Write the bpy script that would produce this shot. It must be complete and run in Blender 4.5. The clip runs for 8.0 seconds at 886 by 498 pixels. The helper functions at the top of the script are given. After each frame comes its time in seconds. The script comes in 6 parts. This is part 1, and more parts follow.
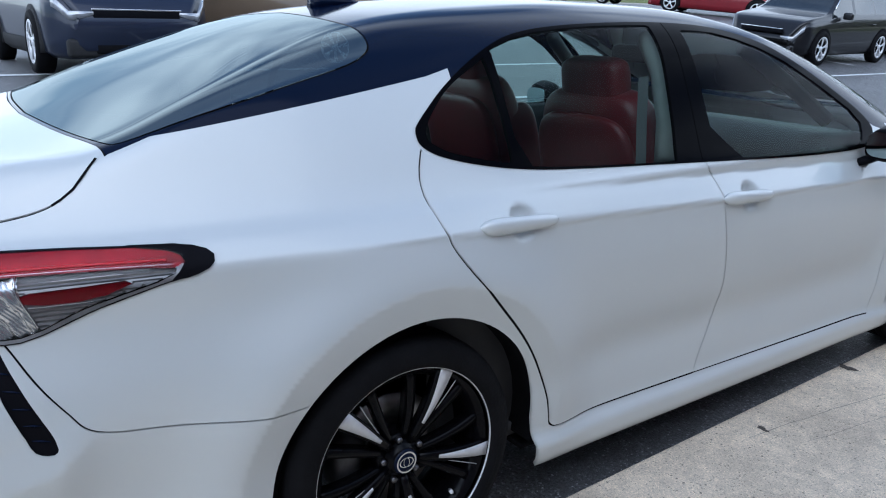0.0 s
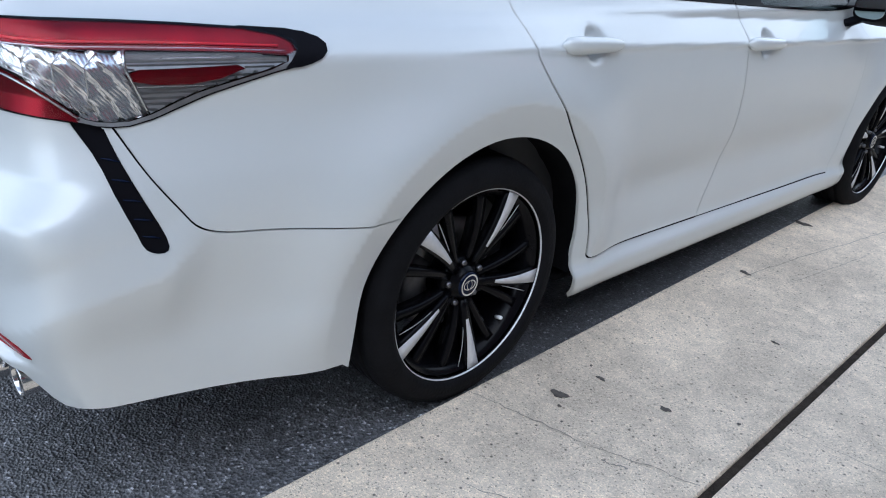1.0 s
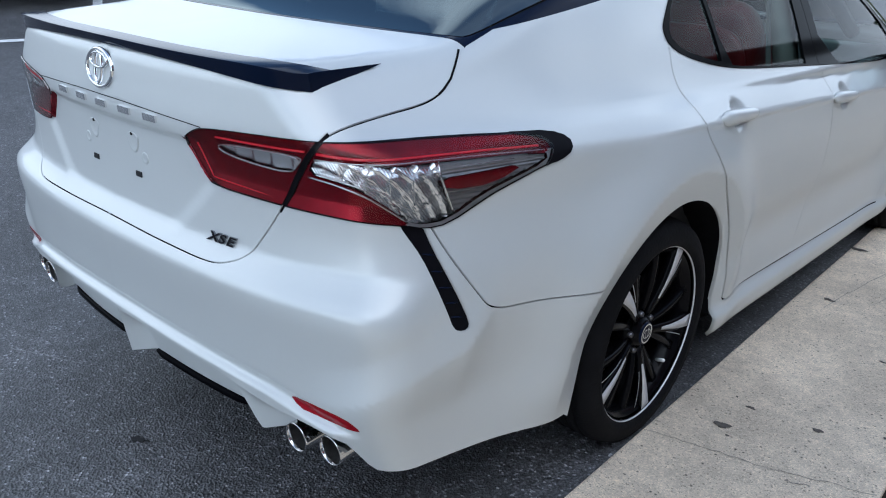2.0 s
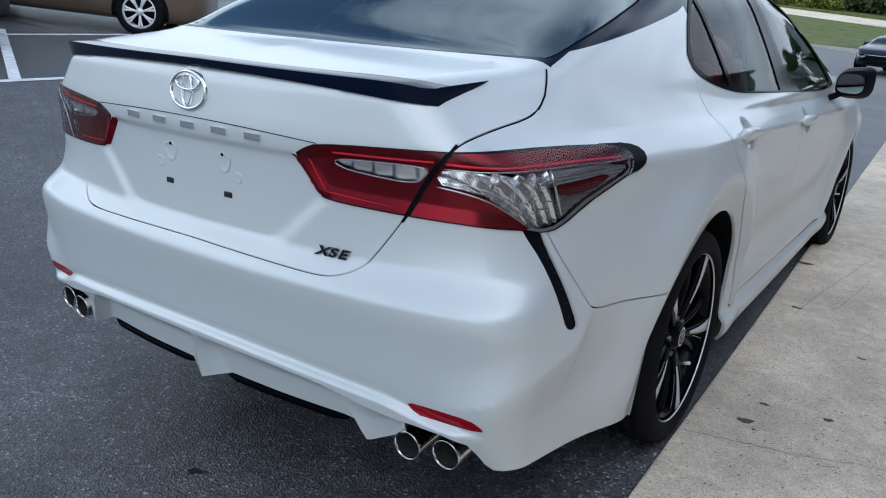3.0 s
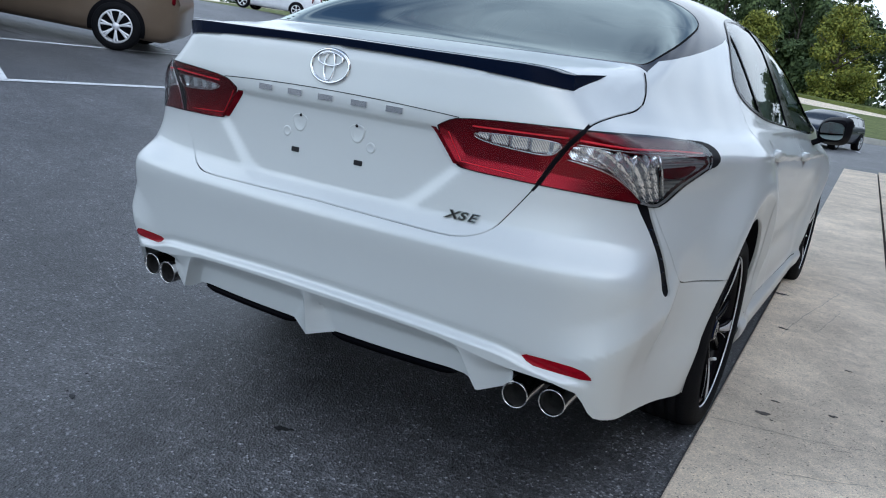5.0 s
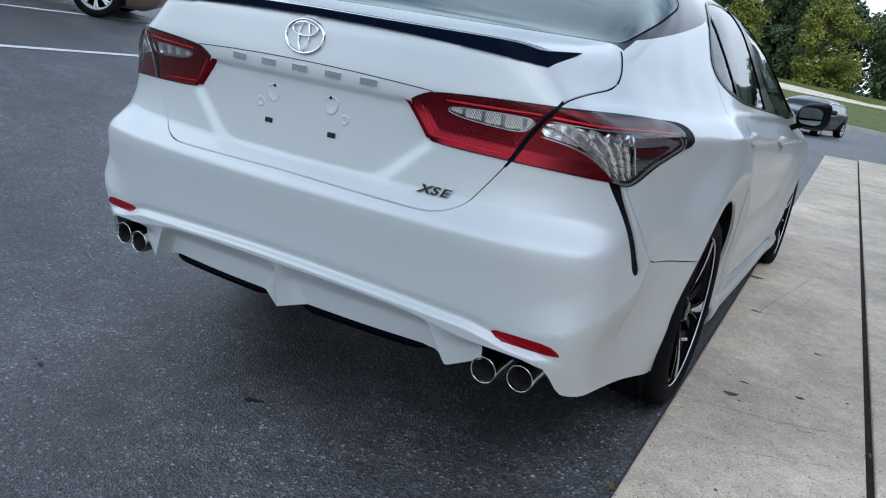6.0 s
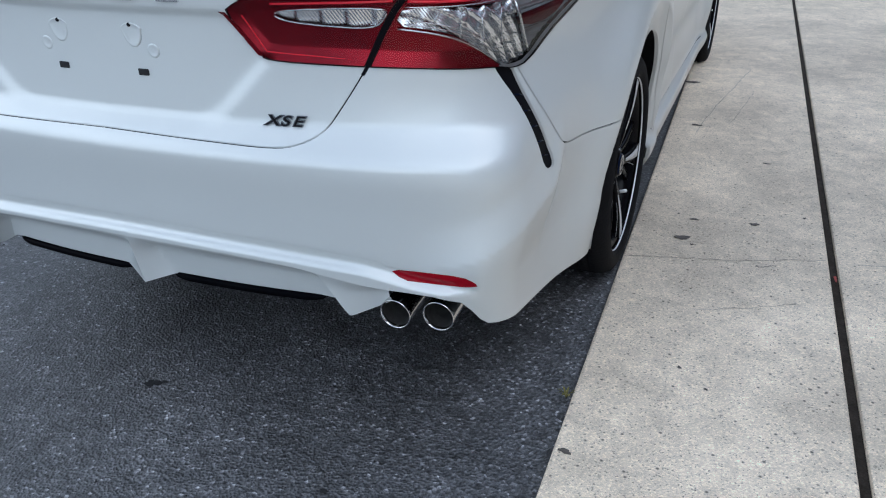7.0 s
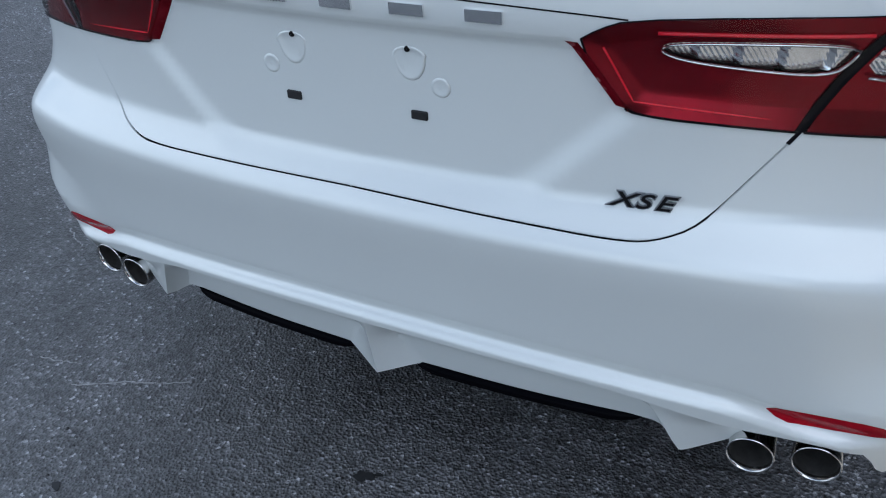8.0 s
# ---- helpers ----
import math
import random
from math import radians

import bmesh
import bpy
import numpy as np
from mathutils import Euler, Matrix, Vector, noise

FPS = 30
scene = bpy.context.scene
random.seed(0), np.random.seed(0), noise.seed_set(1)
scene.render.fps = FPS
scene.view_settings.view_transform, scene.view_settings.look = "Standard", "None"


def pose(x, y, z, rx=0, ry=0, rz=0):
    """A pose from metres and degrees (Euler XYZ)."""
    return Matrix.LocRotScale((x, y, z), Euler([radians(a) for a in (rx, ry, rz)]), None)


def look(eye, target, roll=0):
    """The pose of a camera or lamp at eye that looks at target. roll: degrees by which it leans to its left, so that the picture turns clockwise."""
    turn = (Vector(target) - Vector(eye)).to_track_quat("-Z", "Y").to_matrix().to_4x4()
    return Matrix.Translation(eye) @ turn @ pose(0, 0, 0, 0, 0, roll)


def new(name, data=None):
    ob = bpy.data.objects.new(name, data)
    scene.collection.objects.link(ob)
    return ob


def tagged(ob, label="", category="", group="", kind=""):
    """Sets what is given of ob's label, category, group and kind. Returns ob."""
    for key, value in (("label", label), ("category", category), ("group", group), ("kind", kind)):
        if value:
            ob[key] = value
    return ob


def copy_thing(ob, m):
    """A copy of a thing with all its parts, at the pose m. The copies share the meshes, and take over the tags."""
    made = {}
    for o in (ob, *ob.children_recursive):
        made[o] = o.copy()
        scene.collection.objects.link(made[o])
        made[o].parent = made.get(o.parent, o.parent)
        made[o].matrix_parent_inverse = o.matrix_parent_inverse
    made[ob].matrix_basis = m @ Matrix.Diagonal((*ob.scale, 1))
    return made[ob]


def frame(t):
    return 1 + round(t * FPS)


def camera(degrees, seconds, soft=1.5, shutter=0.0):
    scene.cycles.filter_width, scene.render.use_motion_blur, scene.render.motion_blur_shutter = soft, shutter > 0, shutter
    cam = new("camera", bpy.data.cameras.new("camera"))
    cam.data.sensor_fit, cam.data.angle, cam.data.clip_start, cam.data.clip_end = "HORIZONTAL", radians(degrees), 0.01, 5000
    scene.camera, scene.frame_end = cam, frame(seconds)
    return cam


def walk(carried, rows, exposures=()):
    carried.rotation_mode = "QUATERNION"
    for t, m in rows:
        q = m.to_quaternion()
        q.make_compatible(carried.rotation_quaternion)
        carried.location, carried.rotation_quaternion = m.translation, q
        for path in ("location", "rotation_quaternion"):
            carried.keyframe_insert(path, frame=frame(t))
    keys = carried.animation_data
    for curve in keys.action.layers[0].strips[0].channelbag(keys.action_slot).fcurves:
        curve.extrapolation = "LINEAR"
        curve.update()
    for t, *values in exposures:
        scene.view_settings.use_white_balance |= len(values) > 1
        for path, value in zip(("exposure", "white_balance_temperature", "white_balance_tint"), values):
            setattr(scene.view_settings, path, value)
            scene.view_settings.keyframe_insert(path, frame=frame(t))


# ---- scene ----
cam = camera(58.6, 8.0, 1.1)
PATH = [
    (0, (2.343, -0.964, 1.417), (0.792, 0.16, 0.844), 1.4),
    (0.5, (2.15, -1.11, 1.252), (0.71, 0.097, 0.566), 4.0),
    (1, (2.048, -1.336, 1.215), (0.788, -0.015, 0.397), 6.4),
    (1.5, (1.935, -1.602, 1.257), (0.729, -0.223, 0.453), 4.5),
    (2, (1.759, -1.889, 1.319), (0.527, -0.485, 0.603), 3.0),
    (2.2, (1.675, -1.983, 1.306), (0.474, -0.536, 0.628), 3.3),
    (3.3, (1.425, -2.354, 1.23), (0.423, -0.724, 0.646), 3.5),
    (3.5, (1.393, -2.439, 1.214), (0.413, -0.795, 0.632), 3.9),
    (4, (1.346, -2.579, 1.119), (0.398, -0.91, 0.557), 5.3),
    (4.5, (1.277, -2.667, 1.086), (0.341, -0.971, 0.586), 6.7),
    (5.8, (1.246, -2.683, 1.089), (0.356, -0.953, 0.625), 9.6),
    (6, (1.279, -2.665, 1.083), (0.405, -0.941, 0.57), 9.5),
    (6.5, (1.324, -2.477, 1.119), (0.583, -0.78, 0.361), 4.3),
    (7, (1.233, -2.265, 1.179), (0.548, -0.615, 0.281), -1.2),
    (7.5, (0.936, -2.14, 1.208), (0.203, -0.563, 0.221), -3.3),
    (8, (0.576, -1.935, 1.224), (-0.187, -0.431, 0.149), -2.0),
]
walk(cam, [(t, look(eye, target, roll)) for t, eye, target, roll in PATH], [(0, 0.96, 5360, 8.0), (0.5, 0.98, 5430, 8.0), (1.0, 1.18, 5530, 8.0), (1.5, 1.10, 5570, 8), (2.0, 0.84, 5510, 7.0), (3.5, 0.68, 5590, 6.5), (4.5, 0.70, 5590, 6.5), (6.0, 0.72, 5590, 6.5), (6.5, 0.86, 5630, 6.5), (7.0, 0.88, 5590, 6.5), (7.5, 0.70, 5540, 6.5), (8.0, 0.68, 5500, 6.5)])

# ---- world and light ----
SUN_UP, SUN_ROUND = radians(54), radians(120)
SUN_WAY = Vector((math.sin(SUN_ROUND) * math.cos(SUN_UP), math.cos(SUN_ROUND) * math.cos(SUN_UP), math.sin(SUN_UP)))
world = bpy.data.worlds.new("sky")
scene.world = world
world.use_nodes = True


def wire(tree, kind, **values):
    """A node with its inputs set by name; a socket is linked."""
    node = tree.nodes.new(kind)
    for key, value in values.items():
        slot = node.inputs[int(key[1:])] if key[0] == "i" and key[1:].isdigit() else node.inputs[key.replace("_", " ")]
        if isinstance(value, bpy.types.NodeSocket):
            tree.links.new(value, slot)
        else:
            slot.default_value = value
    return node


def ramp(tree, fac, stops):
    node = wire(tree, "ShaderNodeValToRGB", Fac=fac)
    el = node.color_ramp.elements
    while len(el) < len(stops):
        el.new(0.5)
    for e, (at, c) in zip(el, stops):
        e.position = at
        e.color = (c, c, c, 1) if isinstance(c, (int, float)) else (*c, 1)
    return node.outputs[0]


def build_sky():
    t = world.node_tree
    t.nodes.clear()
    sky = t.nodes.new("ShaderNodeTexSky")
    sky.sky_type, sky.sun_disc, sky.sun_elevation, sky.sun_rotation = "NISHITA", False, SUN_UP, SUN_ROUND
    co = t.nodes.new("ShaderNodeTexCoord").outputs["Generated"]
    flat = wire(t, "ShaderNodeMapping", Vector=co, Scale=(1, 1, 2.6)).outputs[0]
    n = wire(t, "ShaderNodeTexNoise", Vector=flat, Scale=1.9, Detail=4.0, Roughness=0.45, Distortion=0.5).outputs["Fac"]
    up = wire(t, "ShaderNodeSeparateXYZ", Vector=co).outputs["Z"]
    open_up = wire(t, "ShaderNodeMath", i0=ramp(t, n, [(0.37, 0.0), (0.53, 1.0)]), i1=ramp(t, up, [(0.52, 1.0), (0.80, 0.10)]))
    open_up.operation = "MULTIPLY"
    cover = open_up.outputs[0]
    shade = wire(t, "ShaderNodeTexNoise", Vector=flat, Scale=4.3, Detail=6.0).outputs["Fac"]
    cloud = ramp(t, shade, [(0.3, (9.4, 9.8, 10.3)), (0.7, (12.8, 13.0, 13.2))])
    # thin cloud glows round the sun
    dot = wire(t, "ShaderNodeVectorMath", i0=co, i1=SUN_WAY)
    dot.operation = "DOT_PRODUCT"
    glow = ramp(t, dot.outputs["Value"], [(0.80, 0.0), (0.985, (1.0, 0.97, 0.94)), (1.0, (1.8, 1.75, 1.7))])
    lit = t.nodes.new("ShaderNodeMix")
    lit.data_type, lit.blend_type = "RGBA", "ADD"
    lit.inputs["Factor"].default_value = 1
    t.links.new(cloud, lit.inputs["A"])
    t.links.new(glow, lit.inputs["B"])
    cloud = lit.outputs["Result"]
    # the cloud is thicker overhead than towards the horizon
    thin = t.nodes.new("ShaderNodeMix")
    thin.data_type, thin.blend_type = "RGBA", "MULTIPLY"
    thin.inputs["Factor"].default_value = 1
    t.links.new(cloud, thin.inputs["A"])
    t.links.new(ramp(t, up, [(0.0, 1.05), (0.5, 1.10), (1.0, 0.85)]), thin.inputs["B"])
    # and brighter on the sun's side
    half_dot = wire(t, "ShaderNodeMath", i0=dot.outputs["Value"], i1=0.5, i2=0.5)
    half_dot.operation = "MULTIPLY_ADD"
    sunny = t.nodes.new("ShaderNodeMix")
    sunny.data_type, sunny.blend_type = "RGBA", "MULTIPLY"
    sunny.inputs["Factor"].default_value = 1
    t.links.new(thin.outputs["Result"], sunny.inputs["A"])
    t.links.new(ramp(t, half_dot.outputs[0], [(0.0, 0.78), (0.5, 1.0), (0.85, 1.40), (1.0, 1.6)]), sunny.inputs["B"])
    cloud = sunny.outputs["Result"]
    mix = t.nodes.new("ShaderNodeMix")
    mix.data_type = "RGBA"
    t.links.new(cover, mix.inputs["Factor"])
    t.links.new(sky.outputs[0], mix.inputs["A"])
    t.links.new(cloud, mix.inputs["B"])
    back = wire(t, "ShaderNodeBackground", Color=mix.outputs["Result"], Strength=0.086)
    out = t.nodes.new("ShaderNodeOutputWorld")
    t.links.new(back.outputs[0], out.inputs[0])


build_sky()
sun = new("sun", bpy.data.lights.new("sun", "SUN"))
sun.data.energy, sun.data.angle, sun.data.color = 0.46, radians(65), (1.0, 0.97, 0.92)
sun.matrix_world = look(SUN_WAY * 60, (0, 0, 0))


# ---- materials ----
def material(name, colour, rough=0.5, metal=0.0, coat=0.0, coat_rough=0.03, spec=0.5, vary=0.0, vary_scale=8.0, bump=0.0, bump_scale=60.0,
             grain=0.0, grain_scale=300.0, alpha=1.0, rough_vary=0.0):
    m = bpy.data.materials.new(name)
    m.use_nodes = True
    t = m.node_tree
    b = t.nodes["Principled BSDF"]
    b.inputs["Base Color"].default_value = (*colour, 1)
    b.inputs["Roughness"].default_value, b.inputs["Metallic"].default_value = rough, metal
    b.inputs["Coat Weight"].default_value, b.inputs["Coat Roughness"].default_value = coat, coat_rough
    b.inputs["Specular IOR Level"].default_value, b.inputs["Alpha"].default_value = spec, alpha
    co = t.nodes.new("ShaderNodeTexCoord").outputs["Object"]
    if vary or grain:
        col = None
        for amount, scale, seed in ((vary, vary_scale, 0), (grain, grain_scale, 3)):
            if not amount:
                continue
            n = wire(t, "ShaderNodeTexNoise", Vector=co, Scale=scale, Detail=5.0, Roughness=0.6).outputs["Fac"]
            mul = ramp(t, n, [(0.3, 1 - amount), (0.7, 1 + amount)])
            mix = t.nodes.new("ShaderNodeMix")
            mix.data_type, mix.blend_type = "RGBA", "MULTIPLY"
            mix.inputs["Factor"].default_value = 1
            if col is None:
                mix.inputs["A"].default_value = (*colour, 1)
            else:
                t.links.new(col, mix.inputs["A"])
            t.links.new(mul, mix.inputs["B"])
            col = mix.outputs["Result"]
        t.links.new(col, b.inputs["Base Color"])
    if rough_vary:
        n = wire(t, "ShaderNodeTexNoise", Vector=co, Scale=vary_scale * 2, Detail=4.0).outputs["Fac"]
        t.links.new(ramp(t, n, [(0.3, max(0, rough - rough_vary)), (0.7, min(1, rough + rough_vary))]), b.inputs["Roughness"])
    if bump:
        n = wire(t, "ShaderNodeTexNoise", Vector=co, Scale=bump_scale, Detail=4.0).outputs["Fac"]
        k = wire(t, "ShaderNodeBump", Height=n, Strength=bump, Distance=0.01)
        t.links.new(k.outputs[0], b.inputs["Normal"])
    return m


def glass_like(name, tint, gloss=1.45, clear=0.9, rough=0.0, sheen=(1, 1, 1)):
    """A thin tinted pane: what is behind shows through, the sky is mirrored by Fresnel."""
    m = bpy.data.materials.new(name)
    m.use_nodes = True
    t = m.node_tree
    t.nodes.clear()
    tr = wire(t, "ShaderNodeBsdfTransparent", Color=(*[c * clear for c in tint], 1))
    gl = wire(t, "ShaderNodeBsdfGlossy", Color=(*sheen, 1), Roughness=rough)
    fr = wire(t, "ShaderNodeFresnel", IOR=gloss)
    mix = wire(t, "ShaderNodeMixShader", Fac=fr.outputs[0], i1=tr.outputs[0], i2=gl.outputs[0])
    out = t.nodes.new("ShaderNodeOutputMaterial")
    t.links.new(mix.outputs[0], out.inputs[0])
    return m


PAINT = material("pearl_white_paint", (0.605, 0.628, 0.618), 0.40, 0.16, 0.62, 0.07, 0.5, vary=0.012, vary_scale=3, grain=0.02, grain_scale=1800)
GAP = material("panel_gap", (0.006, 0.006, 0.007), 0.9, spec=0.1)
# the blue of the mirrored sky is mixed into the black base colour
BLACK_GLOSS = material("gloss_black_paint", (0.003, 0.007, 0.022), 0.10, 0.0, 0.0, 0.02, 0.11, grain=0.1, grain_scale=900)
PILLAR = material("gloss_black_pillar", (0.002, 0.002, 0.003), 0.10, spec=0.014, vary=0.1, vary_scale=30)
BLACK_TRIM = material("satin_black_trim", (0.006, 0.006, 0.008), 0.45, spec=0.035, vary=0.15, vary_scale=20)
BLACK_DULL = material("dull_black_plastic", (0.014, 0.014, 0.015), 0.7, spec=0.3, vary=0.2, vary_scale=15, bump=0.15, bump_scale=400)
CHROME = material("chrome", (0.78, 0.79, 0.8), 0.08, 1.0, vary=0.05, vary_scale=40)
CHROME_DARK = material("smoked_chrome", (0.30, 0.31, 0.33), 0.12, 1.0, vary=0.1, vary_scale=80)
GLASS_SIDE = glass_like("tinted_side_glass", (0.72, 0.84, 0.80), 1.11, 1.0)
GLASS_REAR = glass_like("tinted_rear_glass", (0.10, 0.14, 0.16), 3.3, 0.6, 0.0, (0.62, 0.70, 0.70))


def ground_stuff(name, base, rough, cell, bump, stain, stain_scale, spread, spec=0.5, mottle=0.2, pits=0.2):
    """Stones set in a binder: pale and dark grains, broad stains, rough relief."""
    m = bpy.data.materials.new(name)
    m.use_nodes = True
    t = m.node_tree
    b = t.nodes["Principled BSDF"]
    co = t.nodes.new("ShaderNodeTexCoord").outputs["Object"]
    vor = wire(t, "ShaderNodeTexVoronoi", Vector=co, Scale=cell)
    grain = wire(t, "ShaderNodeSeparateColor", Color=vor.outputs["Color"]).outputs[0]
    tone = ramp(t, grain, spread[0])
    fine = wire(t, "ShaderNodeTexNoise", Vector=co, Scale=cell * 0.55, Detail=6.0, Roughness=0.7).outputs["Fac"]
    tone2 = ramp(t, fine, spread[1])
    broad = wire(t, "ShaderNodeTexNoise", Vector=co, Scale=stain_scale, Detail=7.0, Roughness=0.62).outputs["Fac"]
    tone3 = ramp(t, broad, [(0.32, 1 - stain), (0.68, 1 + stain)])
    wide = wire(t, "ShaderNodeTexNoise", Vector=co, Scale=stain_scale * 0.23, Detail=3.0).outputs["Fac"]
    tone4 = ramp(t, wide, [(0.35, 1 - stain * 0.8), (0.65, 1 + stain * 0.8)])
    col = None
    mid = wire(t, "ShaderNodeTexNoise", Vector=co, Scale=stain_scale * 7, Detail=5.0, Roughness=0.65, Distortion=0.6).outputs["Fac"]
    tone5 = ramp(t, mid, [(0.30, 1 - mottle), (0.52, 1.0), (0.72, 1 + mottle * 0.8)])
    # scattered dark pits
    hole = wire(t, "ShaderNodeTexVoronoi", Vector=co, Scale=cell * 0.2)
    pit = ramp(t, hole.outputs["Distance"], [(0.12, 0.22), (0.30, 1.0)])
    some = ramp(t, wire(t, "ShaderNodeSeparateColor", Color=hole.outputs["Color"]).outputs[1], [(pits, 0.0), (pits + 0.05, 1.0)])
    tone6 = wire(t, "ShaderNodeMath", i0=pit, i1=some)
    tone6.operation = "MAXIMUM"
    for k in (tone, tone2, tone3, tone4, tone5, tone6.outputs[0]):
        mix = t.nodes.new("ShaderNodeMix")
        mix.data_type, mix.blend_type = "RGBA", "MULTIPLY"
        mix.inputs["Factor"].default_value = 1
        if col is None:
            mix.inputs["A"].default_value = (*base, 1)
        else:
            t.links.new(col, mix.inputs["A"])
        t.links.new(k, mix.inputs["B"])
        col = mix.outputs["Result"]
    t.links.new(col, b.inputs["Base Color"])
    b.inputs["Roughness"].default_value, b.inputs["Specular IOR Level"].default_value = rough, spec
    hm = wire(t, "ShaderNodeMath", i0=vor.outputs["Distance"], i1=fine)
    hm.operation = "SUBTRACT"
    k = wire(t, "ShaderNodeBump", Height=hm.outputs[0], Strength=bump, Distance=0.006)
    t.links.new(k.outputs[0], b.inputs["Normal"])
    return m


ASPHALT = ground_stuff("asphalt", (0.080, 0.080, 0.084), 0.46, 150, 0.8, 0.36, 1.6, ([(0.0, 0.25), (0.45, 0.70), (0.86, 1.1), (0.94, 1.5), (1.0, 3.6)], [(0.3, 0.3), (0.5, 0.97), (0.72, 1.9)]), 0.85, 0.45, 0.38)
CONCRETE = ground_stuff("concrete", (0.76, 0.642, 0.490), 0.88, 300, 0.5, 0.19, 2.1, ([(0.0, 0.35), (0.07, 0.88), (0.75, 1.03), (1.0, 1.3)], [(0.25, 0.74), (0.5, 1.0), (0.78, 1.12)]), 0.5, 0.17, 0.10)
REFLECT_RED = material("dark_red_reflector", (0.26, 0.002, 0.010), 0.2, 0.0, 0.0, 0.03, 0.12, vary=0.15, vary_scale=60)
LAMP_RED = material("red_lens", (0.19, 0.0015, 0.009), 0.22, 0.75, 0.0, 0.05, 0.4, vary=0.25, vary_scale=14)
LAMP_GLOW = material("bright_red_plastic", (0.75, 0.014, 0.035), 0.25, vary=0.1, vary_scale=30)


def ribbed(name, colour, rough, scale, depth):
    """Bright reflector pressed with fine slanting ribs."""
    m = material(name, colour, rough, 1.0, vary=0.12, vary_scale=40)
    t = m.node_tree
    co = t.nodes.new("ShaderNodeTexCoord").outputs["Object"]
    wave = wire(t, "ShaderNodeTexWave", Vector=co, Scale=scale, Distortion=0.6, Detail=1.0)
    wave.wave_type, wave.bands_direction = "BANDS", "DIAGONAL"
    k = wire(t, "ShaderNodeBump", Height=wave.outputs["Fac"], Strength=depth, Distance=0.004)
    t.links.new(k.outputs[0], t.nodes["Principled BSDF"].inputs["Normal"])
    return m


LAMP_SILVER = ribbed("lamp_reflector_silver", (0.84, 0.85, 0.86), 0.24, 80, 0.12)
LAMP_RIM = material("bright_lamp_rim", (0.72, 0.73, 0.74), 0.2, 1.0, vary=0.08, vary_scale=60)
LAMP_SMOKE = material("smoked_lamp_housing", (0.27, 0.275, 0.28), 0.3, 0.4, spec=0.5, vary=0.15, vary_scale=40)
LAMP_LENS = glass_like("clear_lamp_lens", (0.96, 0.96, 0.96), 1.27, 1.0)
RUBBER = material("tyre_rubber", (0.006, 0.006, 0.007), 0.75, spec=0.1, vary=0.25, vary_scale=12, bump=0.2, bump_scale=120)
LAMP_WHITE_CAP = material("white_valve_cap", (0.75, 0.75, 0.74), 0.4, vary=0.05, vary_scale=60)
RIM_BLACK = material("black_rim", (0.003, 0.003, 0.004), 0.20, spec=0.10, vary=0.2, vary_scale=30)
RIM_BRIGHT = material("machined_alloy", (0.66, 0.66, 0.67), 0.40, 0.4, vary=0.06, vary_scale=60)


# ---- small mesh helpers ----
def put_mesh(name, bm, mat, parent=None, label="", smooth=True):
    me = bpy.data.meshes.new(name)
    bm.to_mesh(me)
    bm.free()
    for m in mat if isinstance(mat, (list, tuple)) else [mat]:
        me.materials.append(m)
    me.polygons.foreach_set("use_smooth", [smooth] * len(me.polygons))
    ob = new(name, me)
    ob.parent = parent
    return tagged(ob, label)


def part(name, bm, mat, parent, label="", smooth=True):
    return put_mesh(name, bm, mat, parent, label, smooth)


def empty(name, m, label, category, group="", kind=""):
    ob = new(name)
    ob.empty_display_size = 0.2
    ob.matrix_world = m
    return tagged(ob, label, category, group, kind)


def box(bm, x0, y0, z0, x1, y1, z1, bevel=0.0, seg=2):
    r = bmesh.ops.create_cube(bm, size=1, matrix=Matrix.LocRotScale(((x0 + x1) / 2, (y0 + y1) / 2, (z0 + z1) / 2), None, (x1 - x0, y1 - y0, z1 - z0)))
    if bevel:
        es = list({e for v in r["verts"] for e in v.link_edges})
        bmesh.ops.bevel(bm, geom=es, offset=bevel, segments=seg, affect="EDGES", profile=0.5)
    return bm


# ---- the sedan's skin: side, rear and top profiles blended into one rounded shell ----
def profile(xs, ys, soft=0.03):
    """A smooth curve through a few stations, rounded over the length soft."""
    xs, ys = np.array(xs, float), np.array(ys, float)
    g = np.linspace(xs[0] - 6 * soft - 0.01, xs[-1] + 6 * soft + 0.01, 2400)
    h = np.diff(xs)
    d = np.diff(ys) / h
    m = np.concatenate([[d[0]], np.where(d[:-1] * d[1:] > 0, 2 * d[:-1] * d[1:] / (d[:-1] + d[1:] + 1e-12), 0), [d[-1]]])
    k = np.clip(np.searchsorted(xs, g) - 1, 0, len(h) - 1)
    t = (g - xs[k]) / h[k]
    v = ((2 * t**3 - 3 * t**2 + 1) * ys[k] + (t**3 - 2 * t**2 + t) * h[k] * m[k]
         + (3 * t**2 - 2 * t**3) * ys[k + 1] + (t**3 - t**2) * h[k] * m[k + 1])
    v = np.where(g < xs[0], ys[0] + (g - xs[0]) * m[0], np.where(g > xs[-1], ys[-1] + (g - xs[-1]) * m[-1], v))
    step = g[1] - g[0]
    if soft > step:
        w = np.exp(-0.5 * (np.arange(-int(3 * soft / step), int(3 * soft / step) + 1) * step / soft) ** 2)
        n = len(w) // 2
        v = np.convolve(np.concatenate([np.full(n, v[0]), v, np.full(n, v[-1])]), w / w.sum(), "valid")
    return lambda q: np.interp(q, g, v)


def smax(a, b, k):
    h = np.maximum(k - np.abs(a - b), 0) / k
    return np.maximum(a, b) + h * h * k / 4


def step01(q, a, b):
    t = np.clip((q - a) / (b - a), 0, 1)
    return t * t * (3 - 2 * t)


